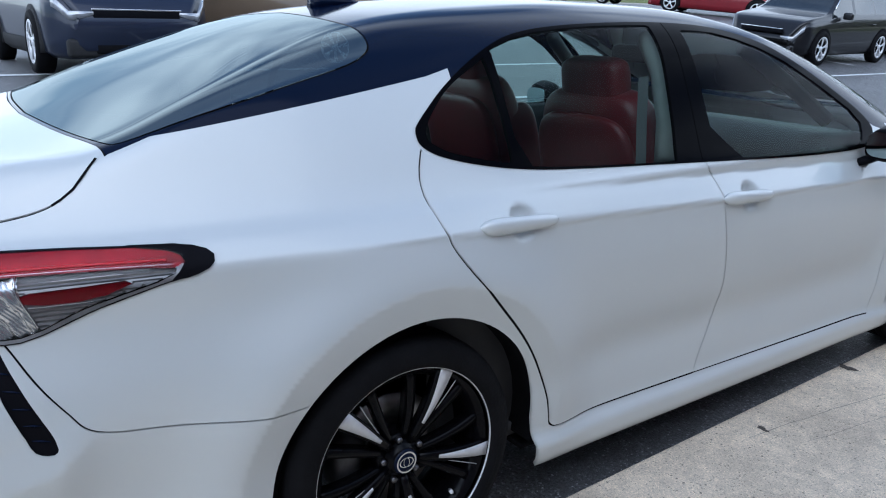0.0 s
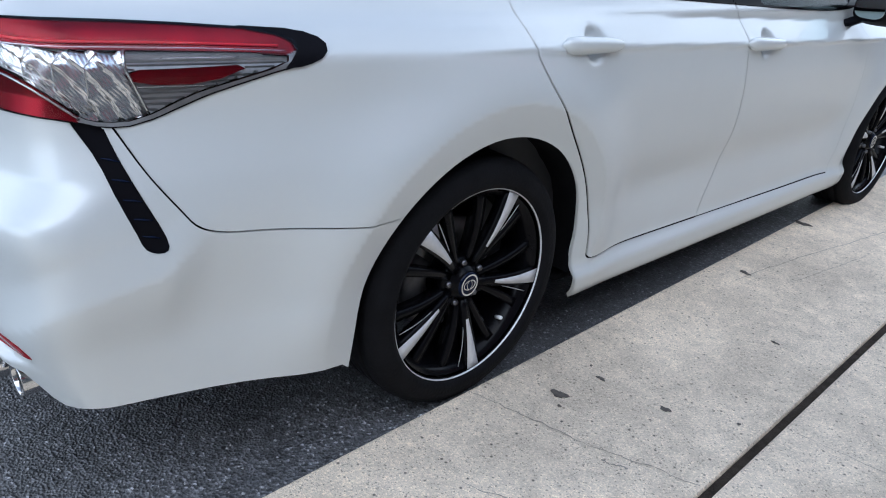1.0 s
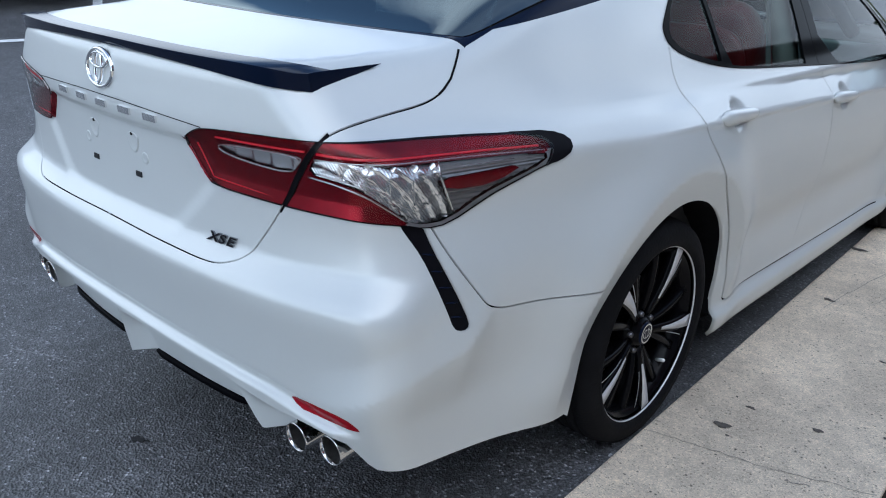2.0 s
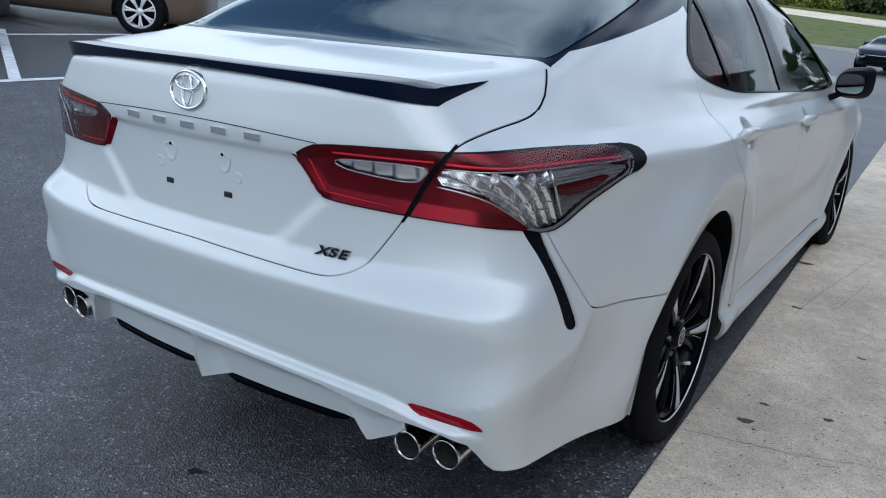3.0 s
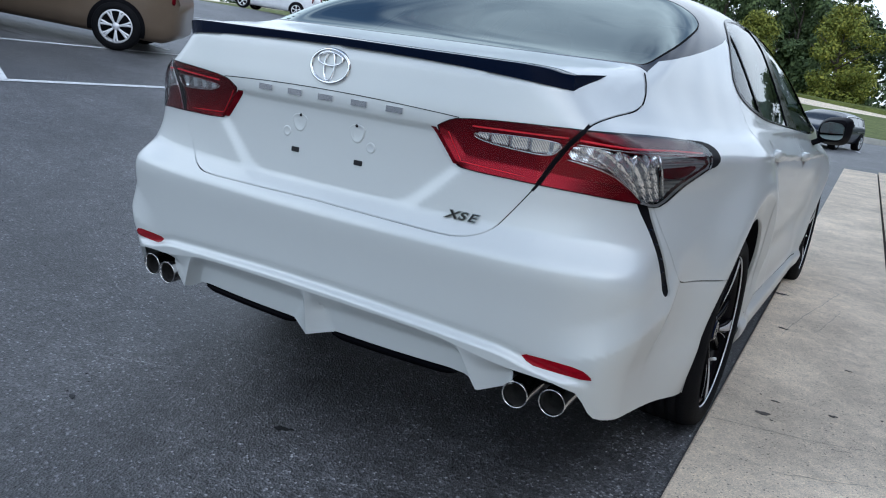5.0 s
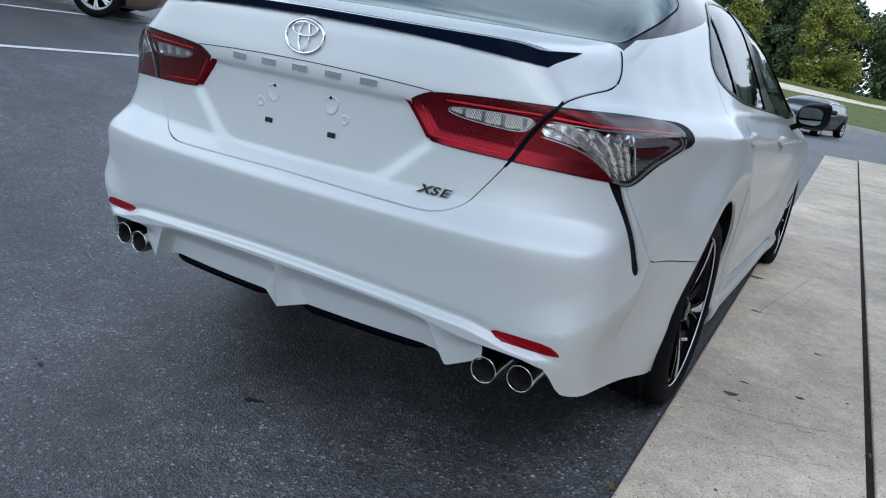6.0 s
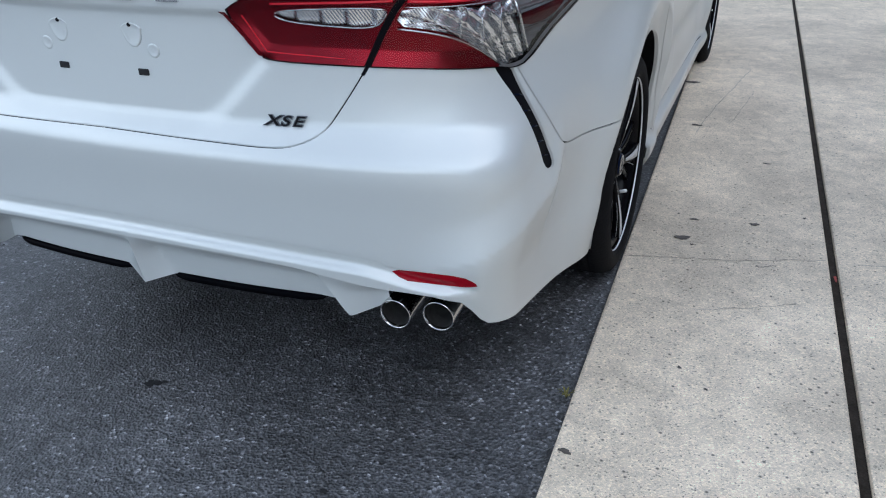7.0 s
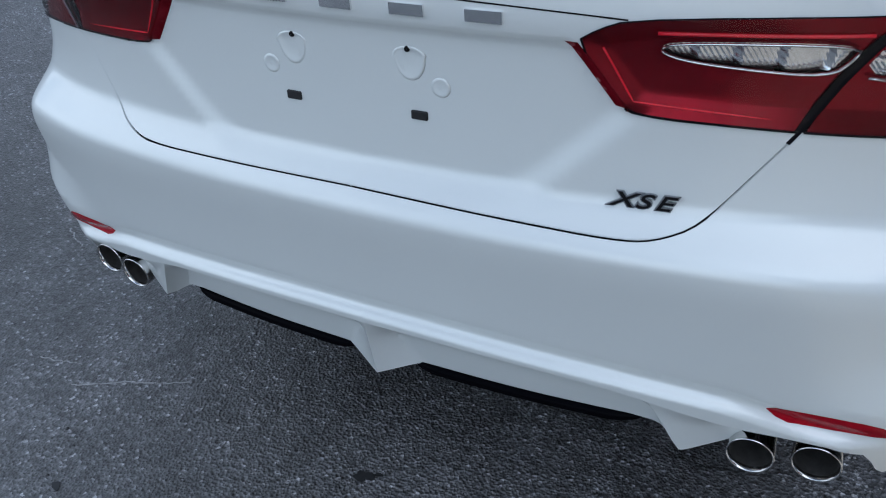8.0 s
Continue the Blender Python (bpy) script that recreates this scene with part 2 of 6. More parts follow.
WHEELBASE, HUB_Z, ARCH = 2.825, 0.33, 0.388
HANDLES = ((0.335, 0.912), (1.305, 0.872))
side_low = profile([0.14, 0.17, 0.20, 0.245, 0.275, 0.30, 0.42, 0.58, 0.74, 0.865, 0.912, 0.95, 1.0],
                   [0.84, 0.878, 0.892, 0.895, 0.872, 0.868, 0.873, 0.893, 0.905, 0.908, 0.9065, 0.883, 0.84], 0.008)
tumble = profile([0.95, 1.0, 1.1, 1.2, 1.3, 1.4, 1.5], [0.87, 0.832, 0.775, 0.715, 0.65, 0.575, 0.46], 0.015)
plan_in = profile([-1.2, -0.9, -0.6, -0.35, -0.1, 0.3, 1.4, 2.4, 2.9, 3.3, 3.6, 3.8], [0.20, 0.13, 0.07, 0.035, 0.012, 0.0, -0.004, 0.0, 0.01, 0.05, 0.13, 0.3], 0.08)
cabin_in = profile([-0.9, -0.6, -0.3, 0.1, 0.5, 1.2, 2.0, 2.6, 3.2], [0.055, 0.028, 0.015, 0.004, 0.0, 0.0, 0.02, 0.05, 0.1], 0.1)
rear_face = profile([0.15, 0.26, 0.36, 0.44, 0.56, 0.645, 0.660, 0.672, 0.70, 0.73, 0.80, 0.90, 0.96, 1.02, 1.08, 1.14],
                    [-1.00, -1.04, -1.07, -1.082, -1.096, -1.109, -1.1105, -1.106, -1.084, -1.068, -1.068, -1.072, -1.08, -1.075, -1.068, -1.05], 0.0045)
rear_sweep = profile([0, 0.2, 0.36, 0.57, 0.7, 0.78, 0.86, 1.0], [0, 0.006, 0.022, 0.060, 0.108, 0.150, 0.208, 0.36], 0.04)
top_mid = profile([-1.2, -1.0, -0.80, -0.62, -0.40, -0.10, 0.20, 0.5, 0.9, 1.3, 1.7, 1.95, 2.3, 2.7, 2.85, 3.2, 3.5, 3.7, 3.85],
                  [1.085, 1.105, 1.122, 1.14, 1.225, 1.325, 1.395, 1.425, 1.443, 1.44, 1.40, 1.34, 1.20, 1.03, 1.0, 0.95, 0.88, 0.80, 0.6], 0.05)
top_drop = profile([0, 0.3, 0.5, 0.65, 0.8, 1.0], [0, 0.003, 0.007, 0.013, 0.04, 0.2], 0.04)


ridge_z = profile([-1.02, -0.991, -0.97, -0.931, -0.878, -0.829, -0.789, -0.754, -0.70], [0.45, 0.484, 0.507, 0.526, 0.541, 0.552, 0.561, 0.585, 0.62], 0.008)


def wheel_r(y, z):
    y = np.where(y > WHEELBASE / 2, y - WHEELBASE, y)
    return np.hypot(y - 0.025, z - HUB_Z)


def half_width(y, z):
    zs = z + 0.036 * np.clip(y, 0, 2.6) * np.exp(-((z - 0.9) / 0.16) ** 2)
    k = step01(z, 0.955, 0.995)
    back = 1 - step01(y, -0.34, -0.16)
    w = (side_low(np.minimum(zs, 0.99)) * (1 - back) + side_low(np.clip(zs, 0.42, 0.99)) * back) * (1 - k) + tumble(z) * k
    w = w - plan_in(y) * (1 - 0.50 * (1 - step01(z, 0.6, 0.85)) * (1 - step01(y, -0.2, 0.5))) - cabin_in(y) * step01(z, 0.9, 1.1)
    # flat band round the wheel arches
    r = wheel_r(y, z)
    w = w + (0.044 * np.exp(-(np.maximum(0, r - ARCH - 0.085) / 0.12) ** 2) - 0.30 * np.maximum(0, ARCH + 0.085 - np.maximum(r, ARCH - 0.02))) * step01(z, 0.10, 0.42)
    # fuller bumper sides behind the rear wheels
    w = w + 0.012 * (1 - step01(z, 0.70, 0.86)) * (1 - step01(y, -0.25, 0.15))
    # the lower doors are hollowed between the arches
    w = w - 0.014 * np.exp(-((z - 0.47) / 0.09) ** 2) * step01(y, 0.35, 0.7) * (1 - step01(y, 2.1, 2.45))
    # crease at the height of the door handles
    w = w - 0.0065 * (1 - step01(zs, 0.906, 0.922)) * step01(zs, 0.76, 0.90) * step01(y, -0.22, 0.10) * (1 - step01(y, 2.3, 2.6))
    # bowls behind the door handles
    for hy, hz in HANDLES:
        w = w - 0.022 * np.exp(-(((y - hy) / 0.042) ** 2 + ((z - hz) / 0.036) ** 2) ** 2)
    return w


def lip_line(x):
    """Height of the rolled lip above the diffuser and the tail pipes."""
    return 0.470 - 0.05 * (x / 0.75) ** 2 - 0.018 * step01(x, 0.54, 0.68)


def rear_y(x, z):
    y = rear_face(z) + rear_sweep(x) * (0.70 + 0.30 * step01(z, 0.62, 0.80))
    # number-plate recess
    a, b = (0.272 + 1.03 * (z - 0.718) - x) / 1.43, z - 0.694
    h = np.maximum(0.04 - np.abs(a - b), 0) / 0.04
    lamp = step01(0.306 + 0.79 * np.maximum(0.930 - z, 0) - x, 0.0, 0.006) * step01(z, 0.842, 0.856) + 1 - step01(z, 0.842, 0.856)
    y = y + 0.0095 * step01(np.minimum(a, b) - h * h * 0.01, -0.006, 0.036) * (1 - step01(z, 0.921, 0.934)) * lamp
    lip = lip_line(x)
    end = 1 - step01(x, 0.70, 0.79)
    y = y + (0.005 * np.exp(-((z - lip - 0.008) / 0.010) ** 2) - 0.013 * step01(lip - z, -0.002, 0.012)) * end
    return y


def nose_y(x, z):
    return 3.74 - 0.12 * (x / 0.8) ** 2 - 0.35 * (x / 0.9) ** 6 - 0.5 * np.maximum(z - 0.55, 0) ** 2 - 0.3 * np.maximum(0.4 - z, 0)


def top_z(x, y):
    crown = 0.030 * step01(y, -0.5, 0.1) * (1 - step01(y, 1.6, 2.2)) * np.maximum(0, 1 - (x / 0.62) ** 2)
    return top_mid(y) - top_drop(x) * (1 + 0.5 * step01(y, 0, 0.6)) + crown


def shell(x, y, z):
    """Below zero inside the body."""
    x = np.abs(x)
    a = x - half_width(y, z)
    b = rear_y(x, z) - y
    c = z - top_z(x, y)
    f = smax(a, b, 0.072 - 0.01 * (1 - step01(z, 0.6, 0.8)))
    # crease from the corner vent down round the bumper's corner
    q = z - ridge_z(y)
    f = f - 0.021 * np.where(q > 0, np.clip(1 - q / 0.080, 0, 1) ** 1.3, np.exp(-(q / 0.13) ** 2)) * (1 - step01(y, -0.79, -0.67)) * step01(x, 0.62, 0.80)
    f = smax(f, y - nose_y(x, z), 0.15)
    return smax(f, c, 0.045 + 0.095 * step01(y, -0.55, 0.2))


def normals(p, e=0.003):
    g = np.stack([shell(p[:, 0] + e * (i == 0), p[:, 1] + e * (i == 1), p[:, 2] + e * (i == 2))
                  - shell(p[:, 0] - e * (i == 0), p[:, 1] - e * (i == 1), p[:, 2] - e * (i == 2)) for i in range(3)], 1)
    return g / (np.linalg.norm(g, axis=1)[:, None] + 1e-12)


def march(c, d, far=1.3):
    lo, hi = np.zeros(len(c)), np.full(len(c), far)
    for _ in range(34):
        mid = (lo + hi) / 2
        q = c + d * mid[:, None]
        inside = shell(q[:, 0], q[:, 1], q[:, 2]) < 0
        lo, hi = np.where(inside, mid, lo), np.where(inside, hi, mid)
    return c + d * lo[:, None]


def wrap(uv):
    """Rear, corner and side: u runs from the tail's middle round the corner and forwards (y = u - 1.75 along the side), v is the height."""
    u, v = uv[:, 0], uv[:, 1]
    phi = np.clip((u - 0.45) / 0.8, 0, 1) * math.pi / 2
    c = np.stack([np.minimum(u, 0.45), np.where(u > 1.25, u - 1.75, -0.5), v], 1)
    d = np.stack([np.sin(phi), -np.cos(phi), 0 * u], 1)
    return march(c, d)


def over(uv):
    """Deck, rear window and roof, seen from above: u = x, v = y."""
    c = np.stack([uv[:, 0], uv[:, 1], np.where(uv[:, 1] < -0.3, 0.985, 0.6)], 1)
    return march(c, np.tile([0.0, 0, 1], (len(uv), 1)), 1.0)


# ---- cutting the skin into panels ----
def dense(poly, step=0.012, closed=False):
    pts = [np.array(p, float) for p in poly]
    if closed:
        pts.append(pts[0])
    out = []
    for a, b in zip(pts, pts[1:]):
        n = max(1, int(np.linalg.norm(b - a) / step))
        out += [a + (b - a) * k / n for k in range(n)]
    if not closed:
        out.append(pts[-1])
    return np.array(out)


def rounded(poly, n=3, closed=False, rate=0.25):
    """Corner cutting, ends kept."""
    p = np.array(poly, float)
    for _ in range(n):
        q = np.roll(p, -1, 0) if closed else p[1:]
        a = p if closed else p[:-1]
        new_p = np.stack([a * (1 - rate) + q * rate, a * rate + q * (1 - rate)], 1).reshape(-1, 2)
        p = new_p if closed else np.vstack([p[:1], new_p[1:-1], p[-1:]])
    return p


def stroke(line, w):
    p = dense(line, 0.015)
    t = np.gradient(p, axis=0)
    t /= np.linalg.norm(t, axis=1)[:, None] + 1e-12
    n = np.stack([-t[:, 1], t[:, 0]], 1) * w / 2
    return np.vstack([p + n, (p - n)[::-1]])


def inside(poly, q):
    x, y = q[:, 0], q[:, 1]
    r = np.zeros(len(q), bool)
    px, py = poly[:, 0], poly[:, 1]
    j = len(poly) - 1
    for i in range(len(poly)):
        c = (py[i] > y) != (py[j] > y)
        if c.any():
            r ^= c & (x < (px[j] - px[i]) * (y - py[i]) / (py[j] - py[i] + 1e-15) + px[i])
        j = i
    return r


def cut_sheet(outline, regions, step, extra=()):
    """Triangles of the plane inside the outline, cut along every region's border. Returns points, and a triangle array by region (the last
    key, '', takes the rest)."""
    pts, edges = [], []

    def add(poly, closed=True):
        base = len(pts)
        pts.extend(map(tuple, poly))
        n = len(poly)
        edges.extend((base + i, base + (i + 1) % n) for i in range(n if closed else n - 1))

    add(dense(outline, step, True))
    for _, poly in regions:
        add(dense(poly, step, True))
    for line in extra:
        add(dense(line, step), False)
    lo, hi = outline.min(0), outline.max(0)
    gx, gy = np.arange(lo[0], hi[0], step), np.arange(lo[1], hi[1], step)
    grid = np.stack(np.meshgrid(gx, gy), -1).reshape(-1, 2) + step * 0.37
    grid = grid[inside(outline, grid)]
    border = np.array(pts)
    cell = {}
    for b in border:
        cell.setdefault((int(b[0] // step), int(b[1] // step)), []).append(b)
    keep = []
    for g in grid:
        i, j = int(g[0] // step), int(g[1] // step)
        near = [b for a in (i - 1, i, i + 1) for c in (j - 1, j, j + 1) for b in cell.get((a, c), ())]
        if not near or np.min(np.sum((np.array(near) - g) ** 2, 1)) > (0.45 * step) ** 2:
            keep.append(g)
    pts.extend(map(tuple, keep))
    from mathutils.geometry import delaunay_2d_cdt
    v, _, f, *_ = delaunay_2d_cdt([Vector(p) for p in pts], edges, [], 0, 1e-6)
    v = np.array([tuple(p) for p in v])
    f = np.array([tuple(t) for t in f])
    mid = v[f].mean(1)
    a, b = v[f[:, 1]] - v[f[:, 0]], v[f[:, 2]] - v[f[:, 0]]
    ok = inside(outline, mid) & (np.abs(a[:, 0] * b[:, 1] - a[:, 1] * b[:, 0]) > 1e-9)
    f, mid = f[ok], mid[ok]
    left = np.ones(len(f), bool)
    out = {}
    for key, poly in regions:
        hit = left & inside(np.asarray(poly), mid)
        out[key] = np.vstack([out[key], f[hit]]) if key in out else f[hit]
        left &= ~hit
    out[""] = f[left]
    return v, out


def skin(p, nrm, tris, push=0.0, skirt=0.0):
    """Vertices, faces and normals of a piece of skin, pushed outwards, with its edge folded inwards."""
    used, inv = np.unique(tris, return_inverse=True)
    t = inv.reshape(-1, 3)
    v, n = p[used] + nrm[used] * push, nrm[used]
    # faces look outwards
    fn = np.cross(v[t[:, 1]] - v[t[:, 0]], v[t[:, 2]] - v[t[:, 0]])
    bad = np.einsum("ij,ij->i", fn, n[t].sum(1)) < 0
    t[bad] = t[bad][:, ::-1]
    faces = [tuple(map(int, f)) for f in t]
    if skirt:
        e = {}
        for a, b, c in faces:
            for q in ((a, b), (b, c), (c, a)):
                if (q[1], q[0]) in e:
                    del e[(q[1], q[0])]
                else:
                    e[q] = 1
        rim = sorted({i for q in e for i in q})
        at = {i: len(v) + k for k, i in enumerate(rim)}
        v = np.vstack([v, v[rim] - n[rim] * skirt * 0.25, v[rim] - n[rim] * skirt])
        m = len(rim)
        # the fold's normals lean outwards over the edge
        n = np.vstack([n, n[rim], n[rim]])
        faces += [(b, a, at[a], at[b]) for a, b in e] + [(at[b], at[a], at[a] + m, at[b] + m) for a, b in e]
    return v, faces, n


def skin_mesh(name, pieces, mat, parent, label="", mirror=True):
    """One mesh from pieces of the right half and, mirrored, of the left half."""
    vs, fs, ns, base = [], [], [], 0
    for v, f, n in pieces:
        for side in ((1, -1) if mirror is True else (mirror,) if mirror else (1,)):
            k = np.array([side, 1, 1])
            vs.append(v * k), ns.append(n * k)
            fs += [tuple(i + base for i in (q if side == 1 else q[::-1])) for q in f]
            base += len(v)
    v, n = np.vstack(vs), np.vstack(ns)
    me = bpy.data.meshes.new(name)
    me.from_pydata(v.tolist(), [], fs)
    me.materials.append(mat)
    me.polygons.foreach_set("use_smooth", [True] * len(me.polygons))
    me.update()
    me.normals_split_custom_set_from_vertices(n.tolist())
    ob = new(name, me)
    ob.parent = parent
    return tagged(ob, label)


# feature lines on the wrap (u, height) and on the top (x, y)
BORDER = rounded([(0, 1.062), (0.30, 1.060), (0.52, 1.052), (0.66, 1.042), (0.80, 1.038), (0.90, 1.042), (0.955, 1.055), (0.99, 1.078), (1.012, 1.104), (1.022, 1.122), (1.10, 1.134), (1.41, 1.180), (1.68, 1.222),
                  (2.016, 1.276), (2.146, 1.334), (2.292, 1.377), (2.54, 1.399), (2.92, 1.411), (3.25, 1.399), (3.51, 1.339), (3.74, 1.207), (4.0, 1.053),
                  (4.35, 0.985), (4.7, 0.945), (5.1, 0.90), (5.4, 0.85)], 1)
LAMP = rounded([(0.312, 0.930), (0.34, 0.948), (0.371, 0.960), (0.50, 0.970), (0.655, 0.976), (0.9, 0.973), (1.147, 0.965), (1.255, 0.962), (1.305, 0.946), (1.300, 0.921),
                (1.254, 0.904), (1.215, 0.902), (1.05, 0.866), (1.0, 0.851), (0.90, 0.814), (0.85, 0.813), (0.81, 0.8235), (0.704, 0.831), (0.569, 0.836), (0.388, 0.842),
                (0.372, 0.850)], 1, True)
SPLIT = [(0.662, 0.989), (0.652, 0.975), (0.624, 0.937), (0.598, 0.894), (0.569, 0.836), (0.559, 0.82)]
TRUNK_SEAM = rounded([(0, 0.692), (0.262, 0.688), (0.38, 0.685), (0.435, 0.689), (0.483, 0.711), (0.518, 0.760), (0.569, 0.836), (0.598, 0.894), (0.624, 0.937), (0.652, 0.975),
                      (0.678, 0.996), (0.742, 1.012), (0.830, 1.024), (0.878, 1.036), (0.906, 1.049)], 2)
BUMPER_SEAM = rounded([(0.861, 0.816), (0.906, 0.751), (0.971, 0.672), (1.002, 0.636), (1.05, 0.617), (1.12, 0.611), (1.198, 0.604), (1.47, 0.580)], 2)
REAR_DOOR = rounded([(1.855, 1.098), (1.823, 1.031), (1.829, 0.947), (1.856, 0.868), (1.977, 0.732), (2.080, 0.618), (2.148, 0.516), (2.200, 0.410), (2.220, 0.325), (2.225, 0.297),
                     (2.255, 0.286), (2.5, 0.284), (2.90, 0.279)], 2)
FRONT_DOOR = rounded([(2.871, 0.995), (2.902, 0.938), (2.908, 0.888), (2.942, 0.738), (2.976, 0.595), (2.978, 0.445), (2.925, 0.358), (2.900, 0.279)], 2)
DOOR_FOOT = [(2.90, 0.279), (3.6, 0.270), (4.02, 0.266)]
DOOR_NOSE = rounded([(4.02, 0.266), (4.05, 0.45), (4.04, 0.70), (3.99, 0.88), (3.93, 0.95), (3.90, 0.98)], 2)
WINDOW = rounded([(1.849, 1.138), (1.856, 1.099), (1.933, 1.067), (2.098, 1.035), (2.288, 1.017), (2.878, 0.991), (3.494, 0.962), (3.83, 0.960), (3.93, 0.985), (3.99, 1.049),
                  (3.735, 1.200), (3.503, 1.330), (3.245, 1.390), (2.92, 1.404), (2.538, 1.393), (2.291, 1.370), (2.147, 1.327), (1.990, 1.252), (1.869, 1.161)], 2, True)
GLASS_QUARTER = rounded([(1.874, 1.128), (1.888, 1.106), (1.945, 1.079), (2.106, 1.046), (2.124, 1.052), (2.136, 1.304), (2.127, 1.302), (1.985, 1.238), (1.900, 1.165)], 2, True)
GLASS_BACK = rounded([(2.142, 1.038), (2.29, 1.023), (2.740, 1.001), (2.752, 1.008), (2.882, 1.386), (2.858, 1.393), (2.540, 1.384), (2.30, 1.362), (2.172, 1.327), (2.162, 1.319)], 1, True)
GLASS_FRONT = rounded([(2.935, 0.994), (3.45, 0.971), (3.78, 0.971), (3.86, 0.995), (3.91, 1.063), (3.69, 1.190), (3.48, 1.303), (3.24, 1.368), (3.03, 1.380), (3.008, 1.37)], 1, True)
STRIP = rounded([(0.800, 0.827), (0.808, 0.812), (0.845, 0.763), (0.872, 0.712), (0.900, 0.649), (0.913, 0.614), (0.930, 0.602), (0.950, 0.601), (0.954, 0.616), (0.930, 0.667), (0.899, 0.724), (0.866, 0.780), (0.846, 0.822)], 1, True)
REFLECTOR = rounded([(0.593, 0.442), (0.66, 0.442), (0.722, 0.439), (0.745, 0.423), (0.750, 0.411), (0.66, 0.413), (0.617, 0.419)], 1, True)
ARCH_C, ARCH_R = 0.025, 0.388


def arch_poly(y0):
    a = np.linspace(0, math.pi, 40)
    return np.array([(1.75 + y0 + ARCH_C + ARCH_R * math.cos(k), HUB_Z + 0.002 + ARCH_R * math.sin(k)) for k in a]
                    + [(1.75 + y0 - ARCH_R * 0.985, 0.05), (1.75 + y0 + ARCH_C + ARCH_R * 1.12, 0.05)])


BOTTOM = [(5.4, 0.25), (4.9, 0.2), (4.2, 0.165), (2.4, 0.165), (2.30, 0.165), (1.40, 0.205), (1.36, 0.238), (1.2, 0.258), (1.03, 0.277), (0.795, 0.302), (0.777, 0.306), (0.760, 0.322),
          (0.742, 0.350), (0.722, 0.375), (0.675, 0.390), (0.62, 0.396), (0.58, 0.400), (0.54, 0.406), (0.50, 0.414), (0.44, 0.427), (0.405, 0.433),
          (0.34, 0.439), (0.25, 0.444), (0.1, 0.447), (0, 0.447)]
OUTLINE = np.vstack([BORDER, BOTTOM])

CLEAR_IN = rounded([(0.404, 0.926), (0.432, 0.935), (0.612, 0.941), (0.606, 0.922), (0.586, 0.903), (0.498, 0.907), (0.428, 0.914)], 2, True)
CLEAR_OUT = rounded([(0.638, 0.941), (0.81, 0.941), (1.225, 0.932), (1.215, 0.908), (1.05, 0.874), (0.995, 0.860), (0.90, 0.822), (0.85, 0.821), (0.817, 0.829), (0.780, 0.857), (0.733, 0.885),
                     (0.680, 0.899), (0.620, 0.906)], 1, True)
CLEAR_RED = [(0.885, 0.904), (0.97, 0.905), (1.14, 0.911), (1.03, 0.878), (0.897, 0.879)]


def lamp_tip():
    """The black outer end of the lamp, cut off its outline by a curved edge."""
    p = dense(LAMP, 0.006, True)
    edge = np.interp(p[:, 1], [0.90, 0.915, 0.935, 0.948, 0.957, 0.966], [1.205, 1.225, 1.246, 1.238, 1.20, 1.10])
    k = np.nonzero(p[:, 0] > edge)[0]
    v = np.linspace(p[k[-1], 1], p[k[0], 1], 14)[1:-1]
    back = np.stack([np.interp(v, [0.90, 0.915, 0.935, 0.948, 0.957, 0.966], [1.205, 1.225, 1.246, 1.238, 1.20, 1.10]), v], 1)
    return np.vstack([p[k], back])


def join_lines(*lines):
    return np.vstack([np.asarray(q, float) for q in lines])


def lamp_ring(w):
    """The lamp's outline drawn in by w."""
    c = LAMP
    t = np.roll(c, -1, 0) - np.roll(c, 1, 0)
    t /= np.linalg.norm(t, axis=1)[:, None]
    area = np.sum(c[:, 0] * np.roll(c[:, 1], -1) - np.roll(c[:, 0], -1) * c[:, 1])
    n = np.stack([-t[:, 1], t[:, 0]], 1) * (1 if area > 0 else -1)
    return c + n * w


def edge_distance(q, line):
    a, b = line, np.roll(line, -1, 0)
    best = np.full(len(q), 9.0)
    for p0, p1 in zip(a, b):
        d = p1 - p0
        k = np.clip(((q - p0) @ d) / (d @ d + 1e-12), 0, 1)
        best = np.minimum(best, np.hypot(*(q - p0 - k[:, None] * d).T))
    return best


def saw(a):
    return a - np.floor(a)


